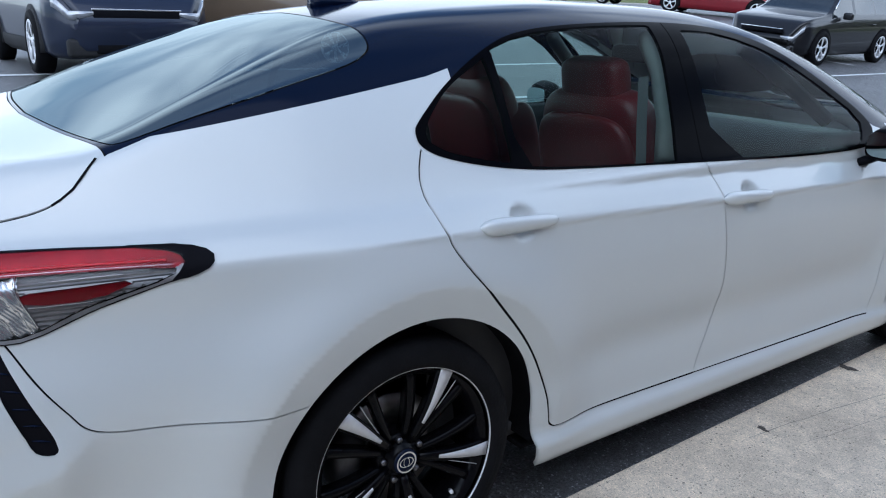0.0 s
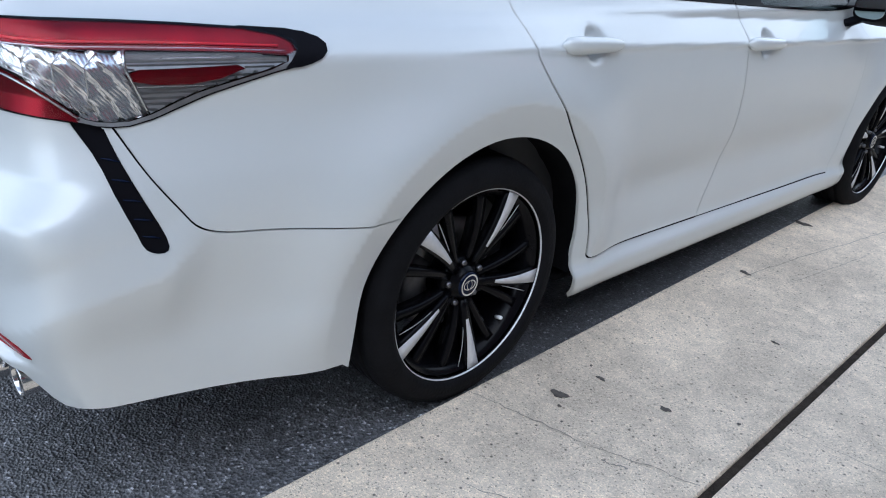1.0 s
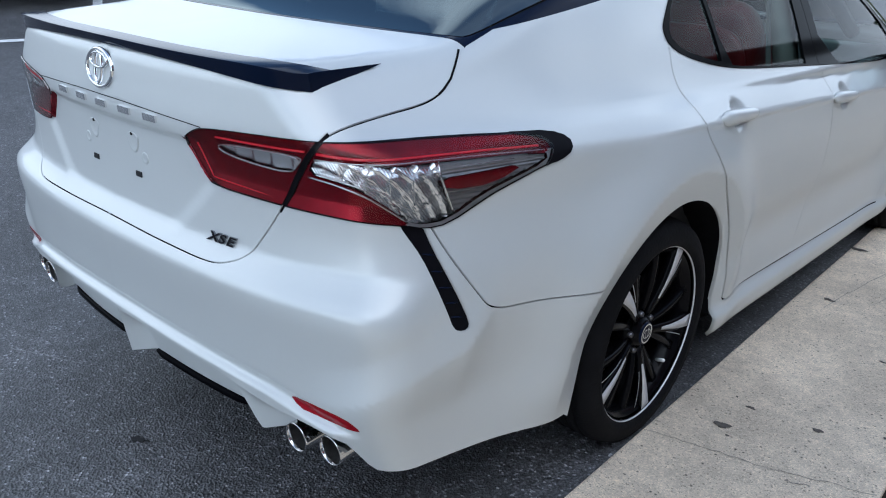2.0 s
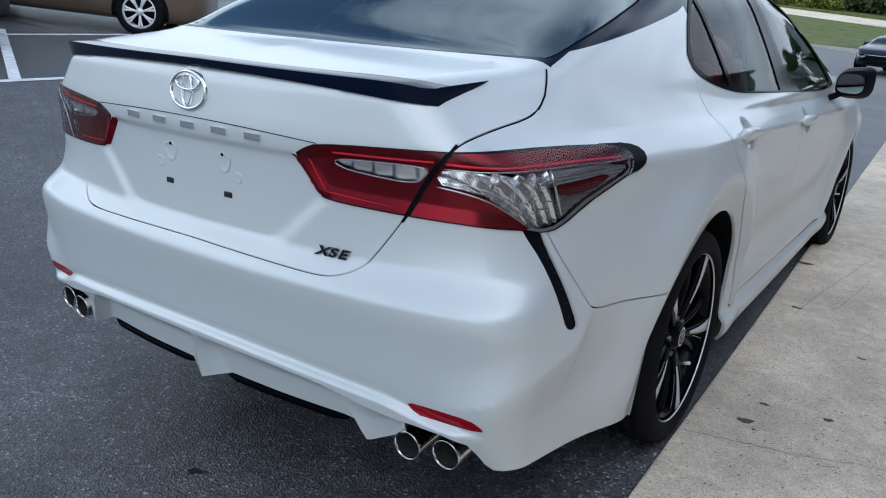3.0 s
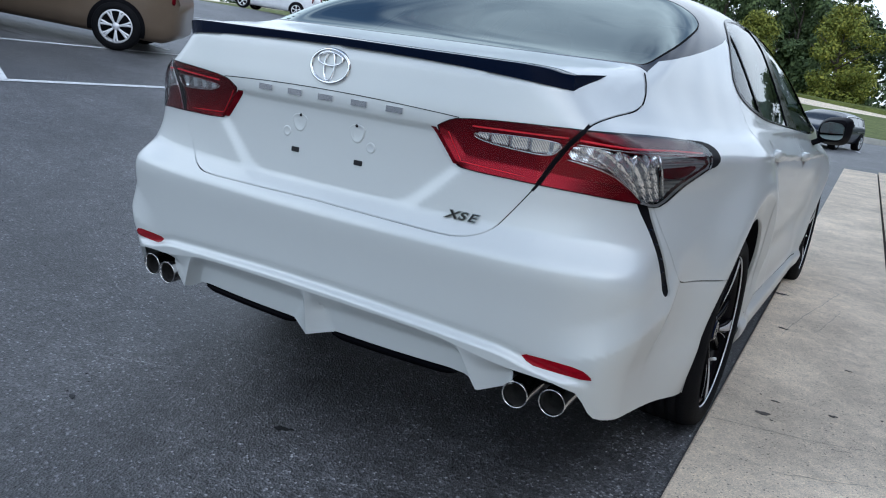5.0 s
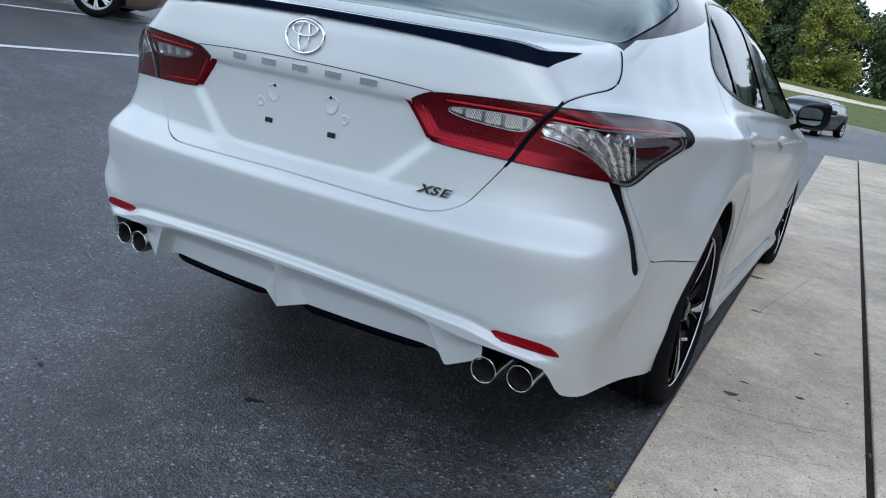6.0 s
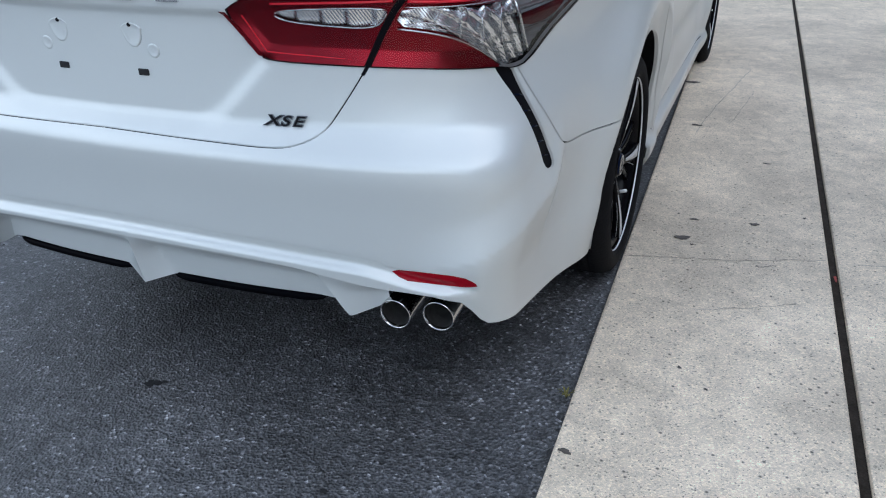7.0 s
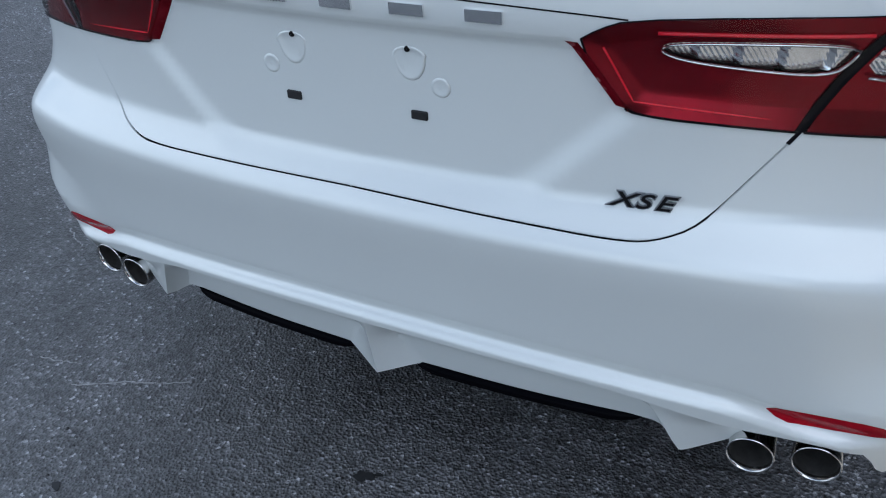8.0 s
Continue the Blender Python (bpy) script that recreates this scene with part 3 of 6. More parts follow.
def lamp_inside(lamp, side):
    """Reflectors, red panels and bright rims behind the lens."""
    ring = lamp_ring(0.0016)
    bowl = np.array([(0.50, 1.0), (0.868, 1.0), (0.876, 0.945), (0.905, 0.86), (0.93, 0.80), (0.50, 0.80)])
    regions = [("gap", stroke(SPLIT, 0.012)), ("in", CLEAR_IN), ("bar", rounded(CLEAR_RED, 1, True)), ("out", CLEAR_OUT)]
    uv, tri = cut_sheet(ring, regions, 0.0045)
    p, n = wrap(uv), normals(wrap(uv))
    u, v = uv[:, 0], uv[:, 1]
    d = edge_distance(uv, LAMP)
    red = -0.0015 - 0.008 * np.clip(d / 0.03, 0, 1)
    mid = uv[tri["out"]].mean(1)
    is_bowl = inside(bowl, mid)
    far, turn = np.hypot(u - 0.60, v - 0.70), np.arctan2(v - 0.70, u - 0.60)
    silver = np.where(u > 0.62, -0.010 - 0.008 * saw((far - 0.2) / 0.026) - 0.003 * np.abs(saw(turn / 0.13) - 0.5), -0.012 - 0.006 * saw((u - 0.63) / 0.046))
    smoke = -0.012 - 0.004 * saw(v / 0.0095)

    def face(name, t, push, mat, label="", smooth=False):
        q = skin(p, n, t, 0.0, 0.0)
        used = np.unique(t)
        vv = p[used] + n[used] * push[used][:, None]
        me = bpy.data.meshes.new(name)
        k = np.array([side, 1, 1])
        me.from_pydata((vv * k).tolist(), [], [f if side == 1 else f[::-1] for f in q[1]])
        me.materials.append(mat)
        me.polygons.foreach_set("use_smooth", [smooth] * len(me.polygons))
        ob = new(name, me)
        ob.parent = lamp
        return tagged(ob, label)

    rim = uv[tri[""]].mean(1)
    low = (rim[:, 0] > 0.815) & (rim[:, 1] < np.interp(rim[:, 0], [0.81, 0.92, 1.05, 1.25], [0.836, 0.838, 0.885, 0.935]))
    face("red_panel", tri[""][~low], red, LAMP_RED, "deep red panel", True)
    face("lower_rim", tri[""][low], red, LAMP_SMOKE, "smoked lower rim", True)
    face("reflector", np.vstack([tri["in"], tri["out"][is_bowl]]), silver, LAMP_SILVER, "ribbed silver reflector", True)
    face("smoked_panel", tri["out"][~is_bowl], smoke, LAMP_SMOKE, "smoked ribbed panel")
    face("side_reflector", tri["bar"], np.full(len(u), -0.006), LAMP_RED, "red side reflector", True)

    face("lamp_divider", tri["gap"], np.full(len(u), -0.006), GAP)

    def rod(line, r, depth, closed=False, mat=LAMP_RIM, name="lens_rim", label="bright silver rim"):
        q = dense(line, 0.01, closed)
        if closed:
            q = np.vstack([q, q[:1]])
        c = wrap(q)
        c = c + normals(c) * depth
        bm = bmesh.new()
        tube(bm, (c * np.array([side, 1, 1])).tolist(), r, 6)
        part(name, bm, mat, lamp, label)

    rod(CLEAR_IN, 0.0017, -0.004, True)
    sweep = rounded([(0.625, 0.903), (0.680, 0.896), (0.733, 0.882), (0.780, 0.854), (0.817, 0.827)], 2)
    rod(sweep, 0.0020, -0.003)
    rod(sweep + np.array([0.012, 0.006]), 0.0012, -0.009)
    rod(sweep + np.array([0.022, 0.011]), 0.0012, -0.011)
    rod([(0.640, 0.940), (0.81, 0.9405), (1.0, 0.938), (1.215, 0.932)], 0.0014, -0.003)
    rod([(0.876, 0.938), (0.885, 0.905), (0.905, 0.86), (0.918, 0.832)], 0.0028, -0.006)
    for k in range(4):
        a = 0.69 + 0.046 * k
        rod([(a + 0.012, 0.938), (a, 0.912), (a + 0.004, 0.894 - 0.012 * k)], 0.0012, -0.010)
    hot = (False, LAMP_GLOW, "light_guide", "bright red light guide")
    rod([(0.405, 0.944), (0.62, 0.951)], 0.0022, -0.006, *hot)
    rod([(0.645, 0.950), (0.81, 0.9485), (1.0, 0.946), (1.20, 0.941)], 0.0026, -0.006, *hot)
    rod([(0.345, 0.922), (0.384, 0.858), (0.55, 0.848)], 0.0014, -0.006, *hot)
    rod([(0.59, 0.844), (0.70, 0.842), (0.79, 0.836)], 0.0014, -0.006, *hot)
    rod([(0.90, 0.876), (1.03, 0.876)], 0.0010, -0.006)
    rod([(0.94, 0.925), (1.10, 0.925)], 0.0010, -0.008)


def build_sedan():
    car = empty("sedan", pose(0, 0, 0), "pearl white four-door sedan with black roof, parked beside the walkway", "car")
    seam = TRUNK_SEAM
    lower = seam[seam[:, 1] < 0.835]
    bumper = join_lines(lower, [(0.565, 0.90), (0.8, 0.90), (0.864, 0.83)], BUMPER_SEAM, [(1.40, 0.3), (1.42, 0.1), (0, 0.1)])
    trunk = join_lines(seam, [(0.906, 1.2), (0, 1.2)])
    door_r = join_lines(REAR_DOOR, FRONT_DOOR[::-1], [(2.863, 1.5), (1.86, 1.5)])
    door_f = join_lines(FRONT_DOOR, DOOR_FOOT[1:], DOOR_NOSE, [(3.9, 1.5), (2.863, 1.5)])
    fender = join_lines(DOOR_NOSE[::-1], [(4.02, 0.266), (4.02, 0.0), (6, 0), (6, 1.5), (3.9, 1.5)])
    inner = lamp_ring(0.0013)
    regions = [("drop", arch_poly(0)), ("drop", arch_poly(WHEELBASE)),
               ("lamp_gap", stroke(SPLIT, 0.007)), ("lamp_wall", np.array([(0.3165, 0.929), (0.2995, 0.929), (0.362, 0.850), (0.379, 0.850)])),
               ("tip", lamp_tip()), ("red", inner), ("bezel", LAMP),
               ("gap", stroke(seam[seam[:, 1] < 0.84], 0.0028)), ("gap", stroke(seam[seam[:, 1] > 0.965], 0.0045)),
               ("gap", stroke(BUMPER_SEAM, 0.0036)), ("gap", stroke(REAR_DOOR, 0.0062)), ("gap", stroke(FRONT_DOOR, 0.0058)),
               ("gap", stroke(DOOR_FOOT, 0.0045)), ("gap", stroke(DOOR_NOSE, 0.0045)),
               ("strip", STRIP), ("reflector", REFLECTOR), ("gap", stroke([(2.862, 0.996), (2.90, 1.18), (2.952, 1.398)], 0.004)),
               ("glass_q", GLASS_QUARTER), ("glass_r", GLASS_BACK), ("glass_f", GLASS_FRONT), ("frame", WINDOW),
               ("rail", np.array([(2.035, 1.6), (2.0, 1.2), (2.1, 1.1), (3.85, 1.1), (3.99, 1.03), (4.1, 1.0), (4.1, 1.6)])),
               ("bumper", bumper), ("trunk", trunk), ("door_r", door_r), ("door_f", door_f), ("fender", fender),
               ("sill", np.array([(2.225, 0.2835), (2.9, 0.279), (4.05, 0.266), (4.2, 0.0), (2.0, 0.0), (2.1, 0.2835)]))]
    regions = [(k, q) for k, q in regions if q is not None]
    # mesh lines along the lip, the bumper's crease and the plate recess
    run = np.linspace(0.004, 0.70, 70)
    across = np.where(run < 0.45, run, 0.45 + 0.57 * np.sin((run - 0.45) * 1.963))
    flow = [np.stack([run, lip_line(across) + d], 1) for d in (0.026, 0.018, 0.010, 0.002, -0.004, -0.010, -0.016)]
    flow = [q[q[:, 1] > np.interp(q[:, 0], [p[0] for p in BOTTOM[::-1]], [p[1] for p in BOTTOM[::-1]]) + 0.003] for q in flow]
    flow += [np.stack([run, np.full(len(run), v)], 1) for v in (0.644, 0.655, 0.664, 0.673)]
    us = np.linspace(0.60, 1.10, 120)
    edge = []
    for y in np.linspace(-0.985, -0.775, 24):
        v = float(ridge_z(y))
        edge.append((float(np.interp(y, wrap(np.stack([us, np.full(len(us), v)], 1))[:, 1], us)), v))
    flow.append(np.array(edge))
    uv, tri = cut_sheet(OUTLINE, regions, 0.0105, flow)
    p = wrap(uv)
    n = normals(p)

    def piece(key, push=0.0, skirt=0.0):
        return skin(p, n, tri[key], push, skirt)

    # the top sheet, bounded by the same border seen from above
    rim = wrap(dense(BORDER, 0.02))
    rim = rim[:, :2]
    top_out = np.vstack([rim, [(0, rim[-1, 1]), (0, rim[0, 1])]])
    base = rounded([(0, -0.650), (0.35, -0.633), (0.60, -0.598), (0.68, -0.590)], 2)
    back_glass = rounded([(0, -0.638), (0.35, -0.621), (0.612, -0.586), (0.640, -0.565), (0.655, -0.34), (0.632, -0.05), (0.606, 0.05), (0.56, 0.080), (0.42, 0.080), (0, 0.10)], 2)
    shield = np.array([(0, 1.72), (0.30, 1.70), (0.50, 1.66), (0.66, 2.05), (0.74, 2.35), (0.60, 2.55), (0, 2.68)])
    top_regions = [("gap", stroke(back_glass, 0.005)), ("gap", stroke(base, 0.004)), ("glass", np.vstack([back_glass, [(0, 0.10)]])),
                   ("trunk", np.vstack([base, [(1, -0.590), (1, -2), (0, -2)]])),
                   ("shield", shield), ("hood", np.array([(0, 2.68), (0.60, 2.56), (0.78, 2.42), (1.2, 2.4), (1.2, 4), (0, 4)]))]
    tuv, ttri = cut_sheet(top_out, top_regions, 0.025)
    tp = over(tuv)
    tn = normals(tp)

    tn_glass = normals(tp - tn * 0.02, 0.09)
    tn_roof = normals(tp, 0.03)

    def top_piece(key, push=0.0, skirt=0.0):
        return skin(tp, {"glass": tn_glass, "": tn_roof}.get(key, tn), ttri[key], push, skirt)

    skin_mesh("rear_bumper", [piece("bumper", 0, 0.012)], PAINT, car, "pearl white bumper cover")
    skin_mesh("trunk_lid", [piece("trunk", 0, 0.012), top_piece("trunk", 0, 0.012)], PAINT, car)
    for side, m in ((1, 1), (-1, -1)):
        skin_mesh("quarter_panel", [piece("", 0, 0.012)], PAINT, car, mirror=m)
        rd = skin_mesh("rear_door", [piece("door_r", 0, 0.012)], PAINT, car, mirror=m)
        fd = skin_mesh("front_door", [piece("door_f", 0, 0.012)], PAINT, car, mirror=m)
        skin_mesh("fender", [piece("fender", 0, 0.012)], PAINT, car, mirror=m)
        skin_mesh("sill", [piece("sill", 0.0, 0.012)], PAINT, car, mirror=m)
        skin_mesh("roof_rail", [piece("rail", 0, 0.012)], BLACK_GLOSS, car, "gloss black roof edge", mirror=m)
        skin_mesh("window_frame", [piece("frame", 0.003, 0.012)], PILLAR, car, "gloss black window surround", mirror=m)
        skin_mesh("quarter_window", [piece("glass_q", -0.001)], GLASS_SIDE, car, "small fixed tinted pane", mirror=m)
        skin_mesh("window", [piece("glass_r", -0.001)], GLASS_SIDE, rd, "tinted side window", mirror=m)
        skin_mesh("window", [piece("glass_f", -0.001)], GLASS_SIDE, fd, "tinted side window", mirror=m)
        lamp = skin_mesh("tail_lamp", [piece("red", 0.004, 0.004)], LAMP_LENS, car, "red and clear wrap-round tail lamp", mirror=m)
        lamp.visible_shadow = False
        skin_mesh("lamp_bezel", [piece("bezel", 0.002, 0.01), piece("lamp_gap", -0.004), piece("tip", 0.004, 0.01)], BLACK_TRIM, lamp, "black lamp edge", mirror=m)
        skin_mesh("lamp_end", [piece("lamp_wall")], LAMP_RED, lamp, "red inner end of the lamp", mirror=m)
        lamp_inside(lamp, m)
        vent = skin_mesh("corner_vent", [piece("strip", -0.006, 0.006)], BLACK_TRIM, car, "black slatted corner vent", mirror=m)
        for v in (0.765, 0.732, 0.698, 0.664, 0.632):
            a = float(np.interp(v, [0.60, 0.65, 0.71, 0.76, 0.81], [0.918, 0.902, 0.875, 0.848, 0.812]))
            c = wrap(np.array([(a + 0.004, v + 0.003), (a + 0.018, v), (a + 0.032, v - 0.004)]))
            bm = bmesh.new()
            tube(bm, ((c - normals(c) * 0.006) * np.array([m, 1, 1])).tolist(), [0.0012, 0.0024, 0.0012], 6)
            part("slat", bm, BLACK_GLOSS, vent)
        skin_mesh("bumper_reflector", [piece("reflector", 0.001, 0.01)], REFLECT_RED, car, "red bumper reflector", mirror=m)
    skin_mesh("panel_gap", [piece("gap", -0.006), top_piece("gap", -0.004)], GAP, car)
    skin_mesh("roof", [top_piece("", 0, 0.012)], BLACK_GLOSS, car, "gloss black roof and pillars")
    skin_mesh("rear_window", [top_piece("glass", -0.001)], GLASS_REAR, car, "dark tinted rear window")
    skin_mesh("windscreen", [top_piece("shield", -0.001)], GLASS_SIDE, car)
    skin_mesh("hood", [top_piece("hood", 0, 0.012)], PAINT, car)
    return car


# ---- the sedan's fittings ----
def lathe(bm, rows, seg=64, caps=False):
    """Turns (x, r) rows about the x axis."""
    rings = []
    for x, r in rows:
        rings.append([bm.verts.new((x, r * math.cos(2 * math.pi * k / seg), r * math.sin(2 * math.pi * k / seg))) for k in range(seg)])
    for a, b in zip(rings, rings[1:]):
        for k in range(seg):
            bm.faces.new((a[k], a[(k + 1) % seg], b[(k + 1) % seg], b[k]))
    if caps:
        bm.faces.new(rings[0][::-1])
        bm.faces.new(rings[-1])
    return rings


def loft(bm, sections, closed=True, caps=True):
    """Faces between rings of points."""
    rings = [[bm.verts.new(tuple(map(float, p))) for p in s] for s in sections]
    n = len(rings[0])
    for a, b in zip(rings, rings[1:]):
        for k in range(n if closed else n - 1):
            bm.faces.new((a[k], a[(k + 1) % n], b[(k + 1) % n], b[k]))
    if caps and closed:
        bm.faces.new(rings[0][::-1])
        bm.faces.new(rings[-1])
    bmesh.ops.recalc_face_normals(bm, faces=bm.faces[:])
    return bm


def tube(bm, line, r, seg=10):
    """A round bar along points; r may change along it."""
    p = np.array(line, float)
    t = np.gradient(p, axis=0)
    t /= np.linalg.norm(t, axis=1)[:, None]
    up = np.array([0.0, 0, 1]) if abs(t[0][2]) < 0.9 else np.array([1.0, 0, 0])
    secs = []
    for i in range(len(p)):
        a = np.cross(t[i], up)
        a /= np.linalg.norm(a) + 1e-9
        b = np.cross(a, t[i])
        q = r[i] if isinstance(r, (list, tuple)) else r
        secs.append([p[i] + q * (a * math.cos(2 * math.pi * k / seg) + b * math.sin(2 * math.pi * k / seg)) for k in range(seg)])
    return loft(bm, secs)


def slab(bm, outline, d0, d1, where):
    """A flat shape (a, b) given depth from d0 to d1; where(a, b, d) places it."""
    lo = [bm.verts.new(where(a, b, d0)) for a, b in outline]
    hi = [bm.verts.new(where(a, b, d1)) for a, b in outline]
    n = len(outline)
    bm.faces.new(lo[::-1])
    bm.faces.new(hi)
    for k in range(n):
        bm.faces.new((lo[k], lo[(k + 1) % n], hi[(k + 1) % n], hi[k]))
    bmesh.ops.recalc_face_normals(bm, faces=bm.faces[:])
    return bm


NUT = material("dark_nut_metal", (0.16, 0.16, 0.17), 0.35, 1.0, vary=0.1, vary_scale=60)
DISC = material("brake_disc_steel", (0.32, 0.31, 0.30), 0.4, 1.0, vary=0.2, vary_scale=25)
CALIPER = material("caliper_cast_iron", (0.10, 0.10, 0.105), 0.55, 0.8, vary=0.2, vary_scale=30)
WELL = material("wheel_well_lining", (0.005, 0.005, 0.006), 0.95, spec=0.08, vary=0.3, vary_scale=20, bump=0.3, bump_scale=200)
PIPE = material("tail_pipe_steel", (0.62, 0.61, 0.60), 0.14, 1.0, vary=0.12, vary_scale=30)
# darker and rougher metal than the pipe's outside
PIPE_DARK = material("dark_pipe_inside", (0.11, 0.105, 0.10), 0.4, 0.7, vary=0.3, vary_scale=50)


def spoke(bm, turn, r0, r1, w0, w1, x0, x1, thick, skew=0.0):
    """A tapered wheel spoke from the hub (x0) to the rim (x1), in the wheel's own plane, turned by degrees."""
    secs = []
    for i in range(9):
        k = i / 8
        r, w = r0 + (r1 - r0) * k, w0 + (w1 - w0) * k ** 1.3
        x = x0 + (x1 - x0) * k + 0.006 * math.sin(math.pi * k)
        a = radians(turn + skew * (1 - k))
        c, s = math.cos(a), math.sin(a)
        ring = []
        for q, dx in ((-w, -0.3 * thick), (-w * 0.96, 0), (w * 0.96, 0), (w, -0.3 * thick), (w * 0.7, -thick), (-w * 0.7, -thick)):
            ring.append((x + dx, r * c - q * s, r * s + q * c))
        secs.append(ring)
    return loft(bm, secs)


def blade(bm, turn, r0, r1, w0, w1, x0, x1, skew=0.0):
    """A spoke's machined face or drawn glint, half a millimetre proud."""
    secs = []
    for i in range(9):
        k = i / 8
        r, w = r0 + (r1 - r0) * k, w0 + (w1 - w0) * k ** 1.3
        x = x0 + (x1 - x0) * k + 0.006 * math.sin(math.pi * k)
        a = radians(turn + skew * (1 - k))
        c, s = math.cos(a), math.sin(a)
        secs.append([(x + dx, r * c - q * s, r * s + q * c) for q, dx in ((-w, 0.0), (-w, 0.0006), (w, 0.0006), (w, 0.0))])
    return loft(bm, secs)


def build_wheel(x, y, parent, turn):
    w = new("wheel")
    w.parent = parent
    w.location = (x, y, HUB_Z)
    tagged(w, "black alloy wheel with machined bright spokes")
    bm = bmesh.new()
    rows = [(-0.10, 0.25), (-0.115, 0.27), (-0.113, 0.305), (-0.103, 0.324), (-0.085, 0.331)]
    for g in (-0.055, -0.02, 0.015, 0.05):
        rows += [(g - 0.005, 0.3335), (g - 0.004, 0.327), (g + 0.004, 0.327), (g + 0.005, 0.3335)]
    rows += [(0.075, 0.330), (0.093, 0.3215), (0.103, 0.307), (0.108, 0.290), (0.107, 0.283), (0.1085, 0.280), (0.105, 0.270), (0.101, 0.263), (0.090, 0.255)]
    lathe(bm, rows, 96)
    part("tyre", bm, RUBBER, w, "worn black low-profile tyre")
    bm = bmesh.new()
    lathe(bm, [(-0.1, 0.245), (-0.09, 0.225), (0.0, 0.218), (0.06, 0.226), (0.080, 0.240), (0.086, 0.2495)], 72)
    rim = part("rim", bm, RIM_BLACK, w, "gloss black rim barrel")
    bm = bmesh.new()
    lathe(bm, [(0.0915, 0.2566), (0.0950, 0.2574), (0.0962, 0.2582), (0.0962, 0.2602), (0.0930, 0.2612)], 96)
    part("rim_lip", bm, RIM_BRIGHT, w, "bright machined rim lip")
    for k in range(5):
        a = turn + 72 * k
        bm = bmesh.new()
        spoke(bm, a, 0.050, 0.252, 0.010, 0.026, 0.066, 0.0885, 0.034, -4)
        part("spoke", bm, RIM_BLACK, w)
        bm = bmesh.new()
        blade(bm, a, 0.074, 0.2570, 0.0028, 0.0205, 0.0695, 0.0902, -3.5)
        part("spoke_face", bm, RIM_BRIGHT, w, "machined bright spoke face")
        for off, skew in ((-22, 6), (22, -6)):
            bm = bmesh.new()
            spoke(bm, a + off, 0.052, 0.246, 0.0090, 0.0130, 0.058, 0.072, 0.040, skew)
            part("spoke", bm, RIM_BLACK, w)
        # light caught along the black spoke's edge, drawn as a bright line
        bm = bmesh.new()
        blade(bm, a - 11.5, 0.085, 0.238, 0.0009, 0.0009, 0.066, 0.083, 4)
        part("spoke_glint", bm, RIM_BRIGHT, w, "thin bright line for light on the spoke's edge")
        bm = bmesh.new()
        b = radians(a + 36)
        lathe(bm, [(0.030, 0.0095), (0.062, 0.0095), (0.067, 0.0075), (0.068, 0.0)], 6)
        bmesh.ops.translate(bm, verts=bm.verts[:], vec=(0, 0.057 * math.cos(b), 0.057 * math.sin(b)))
        part("wheel_nut", bm, NUT, w)
    bm = bmesh.new()
    lathe(bm, [(-0.02, 0.070), (0.045, 0.072), (0.055, 0.066), (0.060, 0.045), (0.072, 0.040), (0.076, 0.034)], 48)
    part("hub", bm, RIM_BLACK, w)
    bm = bmesh.new()
    lathe(bm, [(0.070, 0.036), (0.079, 0.0335), (0.081, 0.030), (0.081, 0.0005)], 48)
    cap = part("hub_cap", bm, BLACK_GLOSS, w, "round black hub cap with chrome oval")
    bm = bmesh.new()
    for ra, rb in ((0.029, 0.0295), (0.021, 0.014), (0.009, 0.0135)):
        for i in range(28):
            a0, a1 = 2 * math.pi * i / 28, 2 * math.pi * (i + 1) / 28
            q = [(0.0818, ra * f * math.cos(u), rb * f * math.sin(u)) for u, f in ((a0, 1), (a1, 1), (a1, 0.86), (a0, 0.86))]
            bm.faces.new([bm.verts.new(p) for p in q])
    part("cap_ring", bm, CHROME, cap, "chrome oval rings")
    bm = bmesh.new()
    lathe(bm, [(-0.02, 0.06), (-0.005, 0.065), (-0.005, 0.152), (-0.015, 0.154), (-0.027, 0.152), (-0.027, 0.07)], 64)
    part("brake_disc", bm, DISC, w)
    bm = bmesh.new()
    secs = []
    for i in range(9):
        a = radians(145 + 60 * i / 8)
        secs.append([(xx, rr * math.cos(a), rr * math.sin(a)) for xx, rr in ((-0.06, 0.10), (0.022, 0.10), (0.028, 0.12), (0.028, 0.155), (0.018, 0.172), (-0.06, 0.172))])
    loft(bm, secs)
    part("brake_caliper", bm, CALIPER, w)
    # valve stem
    b = radians(turn - 36)
    bm = bmesh.new()
    tube(bm, [(0.05, 0.226 * math.cos(b), 0.226 * math.sin(b)), (0.080, 0.203 * math.cos(b), 0.203 * math.sin(b))], 0.0055, 8)
    part("valve", bm, LAMP_WHITE_CAP, w, "small bright tyre valve")
    return w


def build_arches(car):
    for s in (1, -1):
        for y in (0, WHEELBASE):
            bm = bmesh.new()
            rows = []
            for i in range(25):
                a = math.pi * (-0.06 + 1.12 * i / 24)
                c, q = math.cos(a), math.sin(a)
                edge = float(half_width(np.array([y + ARCH_C + 0.39 * c]), np.array([max(0.2, HUB_Z + 0.39 * q)]))[0]) - 0.012
                rows.append([(s * x, y + ARCH_C + r * c, HUB_Z + r * q) for x, r in ((0.50, 0.36), (0.52, 0.395), (edge, 0.396))])
            loft(bm, rows, False, False)
            slab(bm, [(ARCH_C + 0.40 * math.cos(k * math.pi / 12), max(-0.13, 0.40 * math.sin(k * math.pi / 12))) for k in range(-2, 15)], 0.50, 0.49, lambda p, q, d: (s * d, y + p, HUB_Z + q))
            part("wheel_well", bm, WELL, car)


